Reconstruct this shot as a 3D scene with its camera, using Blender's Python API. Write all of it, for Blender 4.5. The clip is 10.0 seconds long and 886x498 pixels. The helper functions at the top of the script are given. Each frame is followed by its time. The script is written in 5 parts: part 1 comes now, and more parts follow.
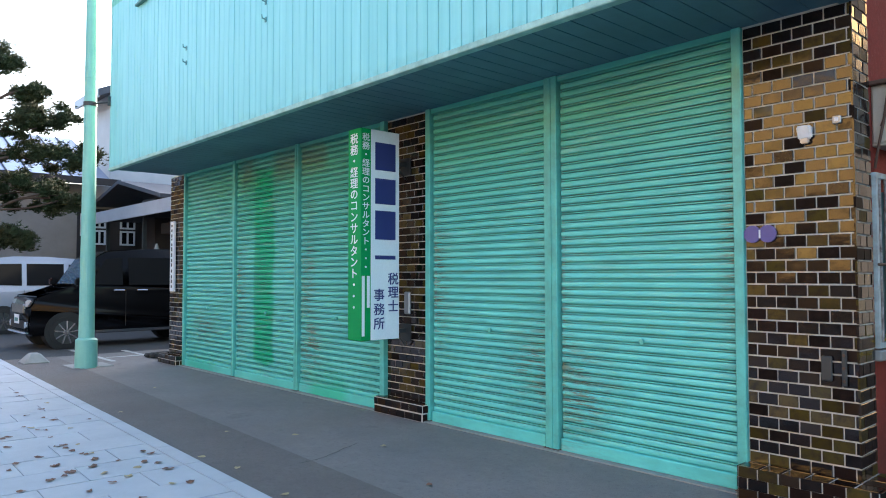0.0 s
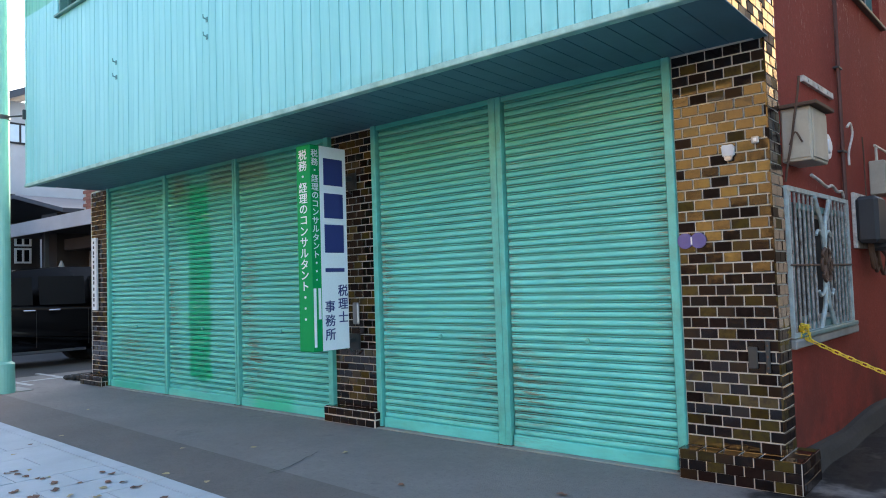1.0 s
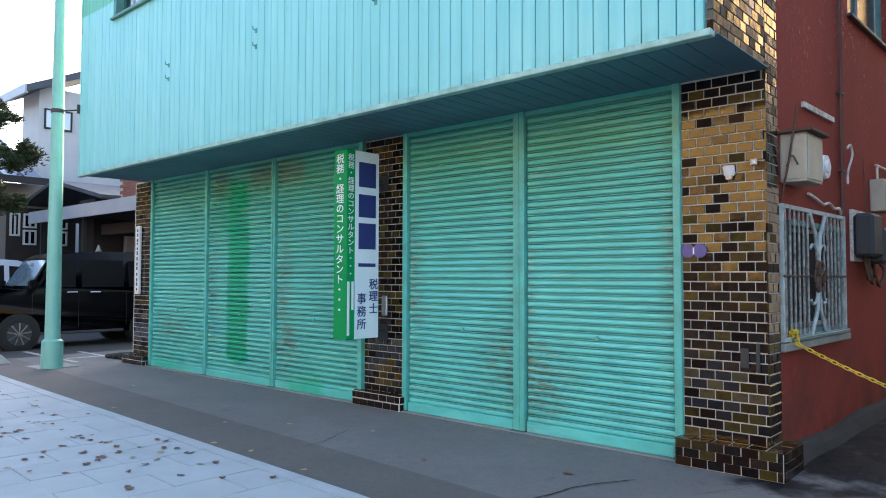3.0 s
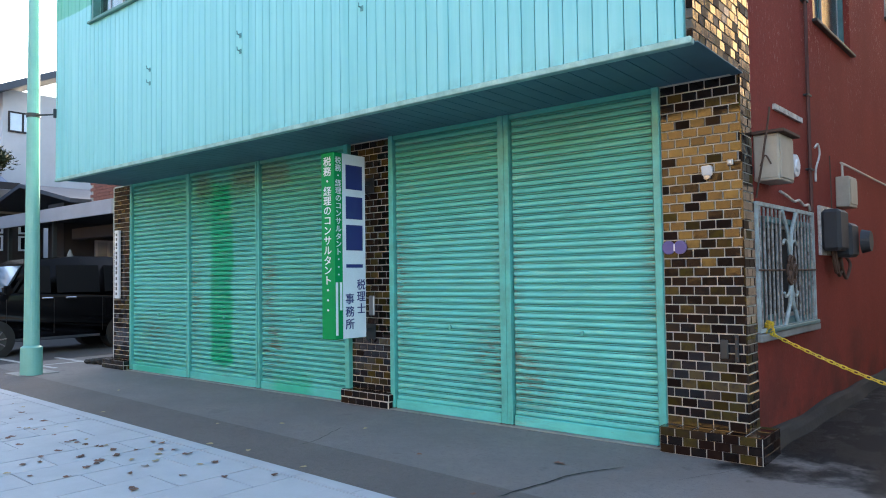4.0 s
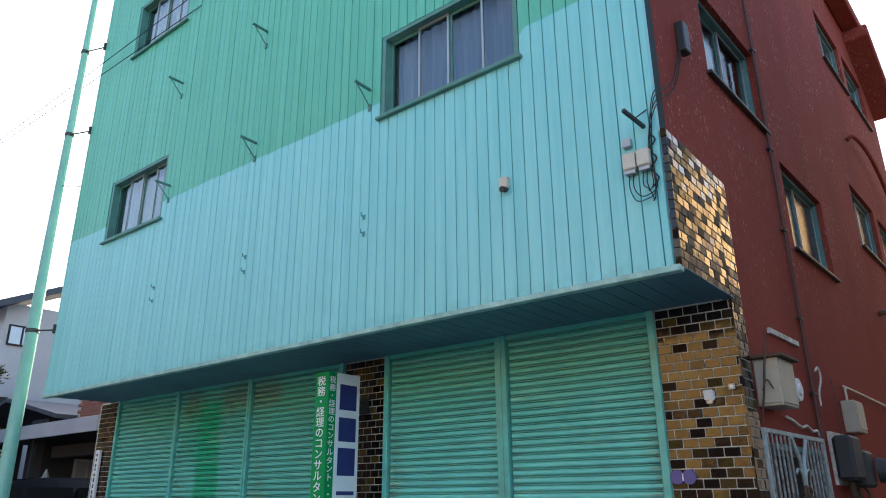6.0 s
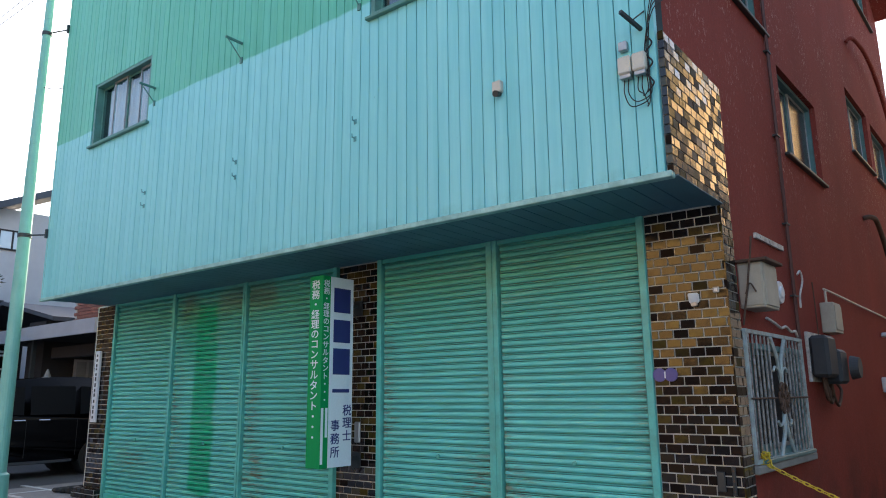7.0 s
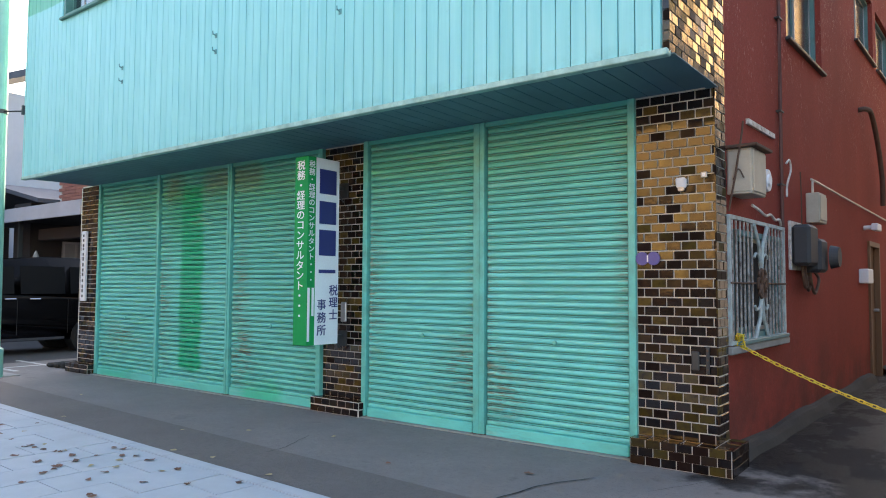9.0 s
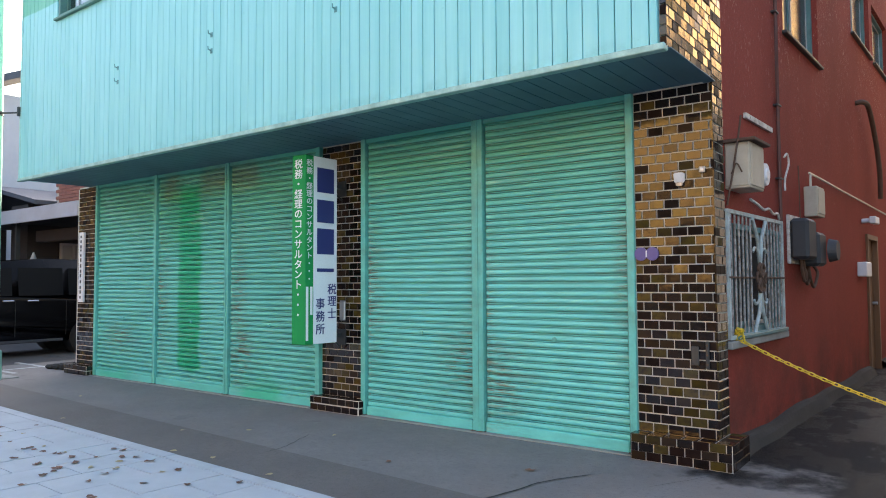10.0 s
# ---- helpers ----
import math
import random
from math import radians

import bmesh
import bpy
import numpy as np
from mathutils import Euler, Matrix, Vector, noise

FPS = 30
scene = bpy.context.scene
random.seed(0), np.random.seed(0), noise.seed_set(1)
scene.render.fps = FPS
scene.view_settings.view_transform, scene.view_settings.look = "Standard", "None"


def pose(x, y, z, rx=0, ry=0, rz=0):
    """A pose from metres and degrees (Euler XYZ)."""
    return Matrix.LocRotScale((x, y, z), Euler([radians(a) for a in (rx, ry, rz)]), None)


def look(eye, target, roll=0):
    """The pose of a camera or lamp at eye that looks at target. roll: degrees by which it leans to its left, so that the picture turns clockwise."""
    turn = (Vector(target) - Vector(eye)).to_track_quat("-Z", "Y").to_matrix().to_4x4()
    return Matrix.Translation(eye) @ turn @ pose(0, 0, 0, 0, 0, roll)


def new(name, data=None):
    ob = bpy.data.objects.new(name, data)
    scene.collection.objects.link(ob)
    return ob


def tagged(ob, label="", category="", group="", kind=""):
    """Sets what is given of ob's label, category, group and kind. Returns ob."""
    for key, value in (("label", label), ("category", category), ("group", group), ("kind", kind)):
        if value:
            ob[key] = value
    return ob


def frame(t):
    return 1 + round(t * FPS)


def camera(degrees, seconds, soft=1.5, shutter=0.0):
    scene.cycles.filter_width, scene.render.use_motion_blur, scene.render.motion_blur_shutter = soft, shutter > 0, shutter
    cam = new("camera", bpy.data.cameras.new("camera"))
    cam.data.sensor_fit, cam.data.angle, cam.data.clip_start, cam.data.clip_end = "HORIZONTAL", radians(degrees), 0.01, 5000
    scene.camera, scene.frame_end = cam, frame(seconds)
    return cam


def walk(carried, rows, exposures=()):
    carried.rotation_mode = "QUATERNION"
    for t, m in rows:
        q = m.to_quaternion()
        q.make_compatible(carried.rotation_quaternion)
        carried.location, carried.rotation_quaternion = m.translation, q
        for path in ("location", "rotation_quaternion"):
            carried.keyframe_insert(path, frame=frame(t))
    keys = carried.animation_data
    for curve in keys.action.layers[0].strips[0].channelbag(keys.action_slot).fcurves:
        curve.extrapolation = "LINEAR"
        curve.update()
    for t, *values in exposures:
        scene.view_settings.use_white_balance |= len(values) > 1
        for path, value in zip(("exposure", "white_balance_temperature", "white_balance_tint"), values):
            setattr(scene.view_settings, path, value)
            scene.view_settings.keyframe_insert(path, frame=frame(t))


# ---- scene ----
cam = camera(63.99, 10.0, soft=1.0)
PATH = [
    (0, (1.251, -4.258, 1.308), (-0.223, -2.909, 1.384), -0.1),
    (0.3, (1.222, -4.372, 1.229), (-0.228, -3.001, 1.348), -0.2),
    (0.5, (1.202, -4.547, 1.252), (-0.164, -3.092, 1.376), -2.3),
    (1, (1.182, -4.725, 1.329), (-0.101, -3.193, 1.423), -1.8),
    (1.5, (1.168, -4.788, 1.343), (-0.155, -3.294, 1.463), -1.6),
    (1.9, (1.272, -4.857, 1.334), (-0.066, -3.375, 1.452), -1.0),
    (2, (1.311, -4.896, 1.334), (-0.021, -3.408, 1.456), -0.9),
    (2.5, (1.506, -5.033, 1.346), (0.174, -3.545, 1.441), 0.2),
    (3.8, (1.489, -5.372, 1.359), (0.201, -3.843, 1.428), -0.6),
    (4, (1.485, -5.400, 1.360), (0.224, -3.850, 1.436), -0.8),
    (4.5, (1.478, -5.428, 1.364), (0.274, -3.833, 1.446), -0.2),
    (5, (1.470, -5.387, 1.352), (0.284, -3.780, 1.454), 0.4),
    (5.2, (1.467, -5.339, 1.369), (0.275, -3.736, 1.495), 0.3),
    (5.3, (1.454, -5.322, 1.379), (0.271, -3.726, 1.606), 0.0),
    (5.4, (1.449, -5.328, 1.391), (0.272, -3.748, 1.733), 0.0),
    (5.5, (1.460, -5.332, 1.402), (0.280, -3.781, 1.848), -0.2),
    (5.7, (1.456, -5.342, 1.404), (0.273, -3.835, 1.977), -0.3),
    (6, (1.465, -5.371, 1.411), (0.281, -3.894, 2.080), -0.4),
    (6.4, (1.476, -5.417, 1.413), (0.299, -3.945, 2.114), -0.6),
    (6.6, (1.482, -5.440, 1.414), (0.309, -3.953, 2.085), -0.7),
    (6.8, (1.487, -5.454, 1.416), (0.317, -3.945, 2.012), -0.8),
    (7, (1.475, -5.416, 1.413), (0.271, -3.872, 1.819), -0.6),
    (7.1, (1.494, -5.380, 1.404), (0.271, -3.830, 1.719), -0.8),
    (7.2, (1.500, -5.352, 1.395), (0.271, -3.793, 1.641), -0.7),
    (7.5, (1.452, -5.374, 1.357), (0.233, -3.793, 1.487), 0.0),
    (8, (1.451, -5.335, 1.358), (0.235, -3.750, 1.459), 0.5),
    (8.5, (1.457, -5.358, 1.341), (0.249, -3.767, 1.443), 0.7),
    (9, (1.461, -5.355, 1.335), (0.256, -3.762, 1.439), 0.3),
    (9.5, (1.464, -5.341, 1.341), (0.261, -3.746, 1.441), -0.3),
    (10, (1.453, -5.347, 1.335), (0.252, -3.751, 1.432), -0.3),
]
walk(cam, [(t, look(eye, target, roll)) for t, eye, target, roll in PATH],
     exposures=[(0, 2.50, 6350, 10), (0.3, 2.38, 6350, 10), (0.7, 2.43, 6350, 10), (5.2, 2.45, 6350, 10), (5.7, 2.15, 6350, 10), (6.1, 1.8, 6400, 11), (6.8, 1.72, 6400, 11), (7.2, 2.05, 6450, 11), (7.5, 2.2, 6500, 11), (8.0, 2.47, 6600, 11), (8.5, 2.50, 6700, 12), (10, 2.53, 6950, 14)])

# ---- world, sun, exposure ----
SUN_EL, SUN_AZ = 22.0, -40.0          # degrees; azimuth from +y towards +x
world = bpy.data.worlds.new("sky")
scene.world = world
world.use_nodes = True
wn = world.node_tree.nodes
sky = wn.new("ShaderNodeTexSky")
sky.sky_type, sky.sun_disc = "NISHITA", False
sky.sun_elevation, sky.sun_rotation = radians(SUN_EL), radians(SUN_AZ)
sky.air_density, sky.dust_density, sky.ozone_density = 1.0, 2.0, 1.0
wn["Background"].inputs[1].default_value = 0.15
world.node_tree.links.new(sky.outputs[0], wn["Background"].inputs[0])
sun = new("sun", bpy.data.lights.new("sun", "SUN"))
sun.data.energy, sun.data.angle, sun.data.color = 4.0, radians(0.6), (1.0, 0.86, 0.68)
sv = Vector((math.sin(radians(SUN_AZ)) * math.cos(radians(SUN_EL)), math.cos(radians(SUN_AZ)) * math.cos(radians(SUN_EL)), math.sin(radians(SUN_EL))))
sun.matrix_world = look(tuple(sv * 60), (0, 0, 0))

# ---- materials ----


def nodes_of(name):
    m = bpy.data.materials.new(name)
    m.use_nodes = True
    nt = m.node_tree
    return m, nt, nt.nodes["Principled BSDF"]


def mix_rgb(nt, fac, a, b, mode="MIX"):
    n = nt.nodes.new("ShaderNodeMix")
    n.data_type, n.blend_type = "RGBA", mode
    for i, v in ((0, fac), (6, a), (7, b)):
        if hasattr(v, "is_linked"):
            nt.links.new(v, n.inputs[i])
        else:
            n.inputs[i].default_value = v if i == 0 else (*v, 1)
    return n.outputs[2]


def noise_tex(nt, scale, detail=4, rough=0.6, stretch=None, coord="Object"):
    tc = nt.nodes.new("ShaderNodeTexCoord")
    n = nt.nodes.new("ShaderNodeTexNoise")
    n.inputs["Scale"].default_value, n.inputs["Detail"].default_value, n.inputs["Roughness"].default_value = scale, detail, rough
    src = nt.nodes.new("ShaderNodeNewGeometry").outputs["Position"] if coord == "World" else tc.outputs[coord]
    if stretch:
        mp = nt.nodes.new("ShaderNodeMapping")
        mp.inputs["Scale"].default_value = stretch
        nt.links.new(src, mp.inputs[0])
        src = mp.outputs[0]
    nt.links.new(src, n.inputs["Vector"])
    return n.outputs["Fac"]


def ramp(nt, fac, lo, hi, a=0.0, b=1.0):
    n = nt.nodes.new("ShaderNodeMapRange")
    n.inputs[1].default_value, n.inputs[2].default_value, n.inputs[3].default_value, n.inputs[4].default_value = lo, hi, a, b
    nt.links.new(fac, n.inputs[0])
    return n.outputs[0]


def bump(nt, bsdf, height, strength=0.3, dist=0.005):
    n = nt.nodes.new("ShaderNodeBump")
    n.inputs["Strength"].default_value, n.inputs["Distance"].default_value = strength, dist
    nt.links.new(height, n.inputs["Height"])
    nt.links.new(n.outputs[0], bsdf.inputs["Normal"])


def math_node(nt, op, a, b=0.0):
    n = nt.nodes.new("ShaderNodeMath")
    n.operation = op
    for i, v in enumerate((a, b)):
        if hasattr(v, "is_linked"):
            nt.links.new(v, n.inputs[i])
        else:
            n.inputs[i].default_value = v
    return n.outputs[0]


def position(nt):
    g = nt.nodes.new("ShaderNodeNewGeometry")
    s = nt.nodes.new("ShaderNodeSeparateXYZ")
    nt.links.new(g.outputs["Position"], s.inputs[0])
    return s.outputs


def plain(name, col, rough=0.5, metal=0.0, dark=None, scale=3.0, grain=60.0, amount=0.6, relief=0.15, stretch=None, vary=0.0, ior=1.5):
    """A painted or raw surface with blotches, fine grain and relief."""
    m, nt, p = nodes_of(name)
    dark = dark or tuple(c * 0.6 for c in col)
    big = ramp(nt, noise_tex(nt, scale, 5, 0.65, stretch, "World"), 0.38, 0.72)
    small = noise_tex(nt, grain, 3, 0.6, None, "World")
    c = mix_rgb(nt, math_node(nt, "MULTIPLY", big, amount), col, dark)
    c = mix_rgb(nt, ramp(nt, small, 0.3, 0.7, 0, 0.25), c, tuple(v * 0.7 for v in col))
    if vary:
        oi = nt.nodes.new("ShaderNodeObjectInfo")
        c = mix_rgb(nt, ramp(nt, oi.outputs["Random"], 0, 1, 0, vary), c, dark)
    nt.links.new(c, p.inputs["Base Color"])
    p.inputs["Roughness"].default_value, p.inputs["Metallic"].default_value, p.inputs["IOR"].default_value = rough, metal, ior
    if relief:
        bump(nt, p, small, relief)
    return m


def board_paint():
    """Facade boards: turquoise below, older green above, worn at edges, with streaks."""
    m, nt, p = nodes_of("board_paint")
    x, y, z = position(nt)
    wob = ramp(nt, noise_tex(nt, 1.6, 3, 0.6, None, "World"), 0.3, 0.7, -0.02, 0.02)
    slope = math_node(nt, "MULTIPLY", x, -0.008)
    edge = math_node(nt, "ADD", math_node(nt, "SUBTRACT", z, slope), wob)
    right = math_node(nt, "MULTIPLY", ramp(nt, x, -1.25, -1.15), 0.12)
    cut = math_node(nt, "SUBTRACT", math_node(nt, "SUBTRACT", edge, 5.075), right)
    high = ramp(nt, cut, -0.012, 0.012)
    oi = nt.nodes.new("ShaderNodeObjectInfo")
    streak = noise_tex(nt, 1.0, 5, 0.7, (9.0, 9.0, 0.35), "World")
    turq = mix_rgb(nt, ramp(nt, streak, 0.35, 0.75), (0.27, 0.66, 0.66), (0.18, 0.56, 0.57))
    green = mix_rgb(nt, ramp(nt, streak, 0.35, 0.7), (0.085, 0.42, 0.27), (0.12, 0.52, 0.36))
    c = mix_rgb(nt, high, turq, green)
    c = mix_rgb(nt, ramp(nt, oi.outputs["Random"], 0, 1, 0, 0.16), c, (0.10, 0.45, 0.42))
    speck = ramp(nt, noise_tex(nt, 14, 6, 0.75, None, "World"), 0.68, 0.74)
    c = mix_rgb(nt, math_node(nt, "MULTIPLY", speck, 0.5), c, (0.10, 0.30, 0.28))
    low = math_node(nt, "MULTIPLY", ramp(nt, z, 2.95, 2.80), ramp(nt, noise_tex(nt, 6, 5, 0.7, None, "World"), 0.42, 0.66))
    c = mix_rgb(nt, math_node(nt, "MULTIPLY", low, 0.6), c, (0.12, 0.30, 0.27))
    nt.links.new(c, p.inputs["Base Color"])
    p.inputs["Roughness"].default_value = 0.42
    bump(nt, p, noise_tex(nt, 40, 4, 0.6, None, "World"), 0.12)
    return m


def shutter_paint(patch):
    """Shutter enamel: turquoise green, scuffed; patch: (x0, x1, z0, z1) painted over in a stronger green."""
    m, nt, p = nodes_of("shutter_paint")
    x, y, z = position(nt)
    tone = noise_tex(nt, 1.1, 4, 0.6, None, "World")
    base = mix_rgb(nt, ramp(nt, tone, 0.3, 0.7), (0.150, 0.645, 0.590), (0.115, 0.55, 0.49))
    # Upper part greener, and darkened to put the overhang's shade into the colour.
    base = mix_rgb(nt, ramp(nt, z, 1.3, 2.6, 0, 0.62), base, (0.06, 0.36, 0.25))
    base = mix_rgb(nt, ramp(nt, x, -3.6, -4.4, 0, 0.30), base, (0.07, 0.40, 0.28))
    for i, (x0, x1, z0, z1, soft, col, k) in enumerate(patch):
        w = ramp(nt, noise_tex(nt, 2.2 + i, 3, 0.5, None, "World"), 0.3, 0.7, -0.05, 0.05)
        xx, zz = math_node(nt, "ADD", x, w), math_node(nt, "ADD", z, w)
        a = math_node(nt, "MULTIPLY", ramp(nt, xx, x0 - soft, x0 + soft), ramp(nt, xx, x1 + soft, x1 - soft))
        b = math_node(nt, "MULTIPLY", ramp(nt, zz, z0 - soft, z0 + soft), ramp(nt, zz, z1 + soft, z1 - soft))
        base = mix_rgb(nt, math_node(nt, "MULTIPLY", math_node(nt, "MULTIPLY", a, b), k), base, col)
    scuff = ramp(nt, noise_tex(nt, 2.6, 7, 0.75, (0.5, 1.0, 7.0), "World"), 0.56, 0.66)
    base = mix_rgb(nt, math_node(nt, "MULTIPLY", scuff, 0.4), base, (0.36, 0.55, 0.46))
    rust = ramp(nt, noise_tex(nt, 7, 7, 0.8, (0.7, 1.0, 4.0), "World"), 0.645, 0.70)
    base = mix_rgb(nt, math_node(nt, "MULTIPLY", rust, 0.6), base, (0.15, 0.16, 0.10))
    dirt = ramp(nt, noise_tex(nt, 3.1, 6, 0.7, (0.9, 1.0, 3.0), "World"), 0.46, 0.70)
    base = mix_rgb(nt, math_node(nt, "MULTIPLY", dirt, 0.35), base, (0.06, 0.26, 0.21))
    # Scuffs; the tall ones by the posts also paint the shadow gap there.
    for px, pz, wx, wz in ((-1.95, 0.45, 0.42, 0.5), (-2.35, 0.6, 0.42, 0.45), (-5.6, 0.5, 0.35, 0.5), (-8.4, 0.6, 0.6, 0.3), (-3.5, 1.3, 0.2, 1.2), (-0.75, 1.5, 0.15, 1.2), (-2.16, 1.0, 0.2, 1.4), (-5.68, 1.2, 0.2, 1.3), (-7.33, 1.2, 0.2, 1.2)):
        near = math_node(nt, "MULTIPLY", ramp(nt, math_node(nt, "ABSOLUTE", math_node(nt, "SUBTRACT", x, px)), wx, 0.0), ramp(nt, math_node(nt, "ABSOLUTE", math_node(nt, "SUBTRACT", z, pz)), wz, 0.0))
        sp = ramp(nt, noise_tex(nt, 9, 6, 0.75, (0.45, 1.0, 7.0), "World"), 0.49, 0.57)
        base = mix_rgb(nt, math_node(nt, "MULTIPLY", math_node(nt, "MULTIPLY", near, sp), 1.3), base, (0.15, 0.16, 0.10))
    nt.links.new(base, p.inputs["Base Color"])
    p.inputs["Roughness"].default_value = 0.38
    bump(nt, p, noise_tex(nt, 30, 4, 0.6, None, "World"), 0.1)
    return m


def tile_glaze(share=1.0):
    """Glazed brick tiles: brown-black to olive and ochre from tile to tile, mottled within one."""
    m, nt, p = nodes_of("tile_glaze")
    oi = nt.nodes.new("ShaderNodeObjectInfo")
    cr = nt.nodes.new("ShaderNodeValToRGB")
    cr.color_ramp.interpolation = "CONSTANT"
    el = cr.color_ramp.elements
    el[0].color = (0.007, 0.0045, 0.004, 1)
    el[1].position, el[1].color = 0.88, (0.08, 0.053, 0.014, 1)
    for pos, col in ((0.34, (0.013, 0.007, 0.006)), (0.54, (0.026, 0.015, 0.008)), (0.66, (0.040, 0.028, 0.007)), (0.76, (0.060, 0.043, 0.009))):
        e = el.new(pos)
        e.color = (*col, 1)
    nt.links.new(math_node(nt, "MULTIPLY", oi.outputs["Random"], share), cr.inputs[0])
    mott = noise_tex(nt, 16, 5, 0.7, None, "World")
    c = mix_rgb(nt, ramp(nt, mott, 0.45, 0.75), cr.outputs[0], (0.02, 0.012, 0.01))
    nt.links.new(c, p.inputs["Base Color"])
    wn2 = nt.nodes.new("ShaderNodeTexWhiteNoise")
    wn2.noise_dimensions = "1D"
    nt.links.new(math_node(nt, "MULTIPLY", oi.outputs["Random"], 91.7), wn2.inputs["W"])
    worn = ramp(nt, wn2.outputs["Value"], 0.79, 0.83)
    r = math_node(nt, "ADD", ramp(nt, mott, 0.3, 0.8, 0.07, 0.15), math_node(nt, "MULTIPLY", worn, 0.35))
    nt.links.new(r, p.inputs["Roughness"])
    nt.links.new(ramp(nt, worn, 0, 1, 0.06, 0.0), p.inputs["Coat Weight"])
    nt.links.new(ramp(nt, worn, 0, 1, 0.5, 0.06), p.inputs["Specular IOR Level"])
    p.inputs["IOR"].default_value = 1.46
    p.inputs["Coat Roughness"].default_value = 0.12
    bump(nt, p, noise_tex(nt, 15, 3, 0.5, None, "World"), 0.2, 0.004)
    return m


def stucco():
    """Red-brown sprayed render with coarse grain; glints painted as pale specks and streaks."""
    m, nt, p = nodes_of("stucco")
    g = noise_tex(nt, 45, 6, 0.75, None, "World")
    tone = noise_tex(nt, 0.7, 5, 0.65, (1.0, 1.0, 0.5), "World")
    c = mix_rgb(nt, ramp(nt, tone, 0.3, 0.7), (0.315, 0.062, 0.046), (0.235, 0.046, 0.036))
    c = mix_rgb(nt, ramp(nt, g, 0.35, 0.65, 0, 0.4), c, (0.12, 0.03, 0.022))
    x, y, z = position(nt)
    # Pale specks and upper streaks put the render's sparkle into the colour.
    glints = ramp(nt, noise_tex(nt, 26, 6, 0.8, (1.0, 1.0, 0.45), "World"), 0.635, 0.70)
    c = mix_rgb(nt, math_node(nt, "MULTIPLY", glints, 0.5), c, (0.50, 0.27, 0.20))
    glint_streaks = math_node(nt, "MULTIPLY", ramp(nt, noise_tex(nt, 30, 6, 0.78, (1.0, 1.0, 0.55), "World"), 0.57, 0.62), ramp(nt, noise_tex(nt, 1.6, 4, 0.6, None, "World"), 0.42, 0.60))
    glint_streaks = math_node(nt, "MULTIPLY", glint_streaks, ramp(nt, z, 2.6, 4.2, 0.1, 1.0))
    c = mix_rgb(nt, math_node(nt, "MULTIPLY", glint_streaks, 0.75), c, (0.60, 0.36, 0.28))
    damp = math_node(nt, "MULTIPLY", ramp(nt, noise_tex(nt, 1.8, 5, 0.7, None, "World"), 0.40, 0.62), ramp(nt, z, 1.0, 0.0))
    c = mix_rgb(nt, math_node(nt, "MULTIPLY", damp, 0.7), c, (0.06, 0.035, 0.03))
    nt.links.new(c, p.inputs["Base Color"])
    p.inputs["Roughness"].default_value, p.inputs["Specular IOR Level"].default_value = 0.8, 0.08
    bump(nt, p, g, 0.7, 0.006)
    return m


def asphalt(name, a, b, stain=0.35, wet=False):
    m, nt, p = nodes_of(name)
    big = noise_tex(nt, 0.8, 6, 0.65, None, "World")
    fine = noise_tex(nt, 160, 3, 0.7, None, "World")
    c = mix_rgb(nt, ramp(nt, big, 0.35, 0.68), a, b)
    c = mix_rgb(nt, ramp(nt, fine, 0.3, 0.7, 0, 0.5), c, tuple(v * 0.45 for v in a))
    mid = ramp(nt, noise_tex(nt, 11, 6, 0.72, None, "World"), 0.36, 0.66, 0, 0.35)
    c = mix_rgb(nt, mid, c, tuple(v * 0.55 for v in a))
    spot = ramp(nt, noise_tex(nt, 2.3, 5, 0.6, None, "World"), 0.64, 0.70)
    c = mix_rgb(nt, math_node(nt, "MULTIPLY", spot, stain), c, tuple(v * 0.4 for v in a))
    brown = ramp(nt, noise_tex(nt, 0.55, 4, 0.6, None, "World"), 0.48, 0.66, 0, 0.30)
    c = mix_rgb(nt, brown, c, (a[0] * 0.80, a[1] * 0.70, a[2] * 0.62))
    pit = ramp(nt, noise_tex(nt, 34, 5, 0.75, None, "World"), 0.54, 0.66, 0, 0.6)
    c = mix_rgb(nt, pit, c, tuple(v * 0.45 for v in a))
    rough = 0.88
    if wet:
        w = ramp(nt, noise_tex(nt, 1.9, 6, 0.66, (1.0, 0.7, 1.0), "World"), 0.465, 0.50)
        x, y, z = position(nt)
        wob = ramp(nt, noise_tex(nt, 1.7, 5, 0.6, None, "World"), 0.3, 0.7, -0.55, 0.55)
        damp = math_node(nt, "MULTIPLY", ramp(nt, math_node(nt, "ADD", y, wob), -0.35, 0.2), ramp(nt, math_node(nt, "ADD", x, wob), -0.45, 0.05))
        c = mix_rgb(nt, math_node(nt, "MULTIPLY", damp, 0.92), c, (0.011, 0.011, 0.012))
        w = math_node(nt, "MULTIPLY", w, damp)
        c = mix_rgb(nt, math_node(nt, "MULTIPLY", w, 0.95), c, (0.006, 0.006, 0.007))
        nt.links.new(ramp(nt, w, 0, 1, 0.9, 0.6), p.inputs["Roughness"])
        p.inputs["Specular IOR Level"].default_value = 0.1
    else:
        p.inputs["Roughness"].default_value = rough
    nt.links.new(c, p.inputs["Base Color"])
    bump(nt, p, fine, 0.8, 0.006)
    return m


def glass_mat(name, tint=(0.8, 0.9, 0.9), rough=0.02):
    m, nt, p = nodes_of(name)
    p.inputs["Base Color"].default_value = (*tint, 1)
    p.inputs["Roughness"].default_value, p.inputs["Transmission Weight"].default_value, p.inputs["IOR"].default_value = rough, 1.0, 1.45
    return m


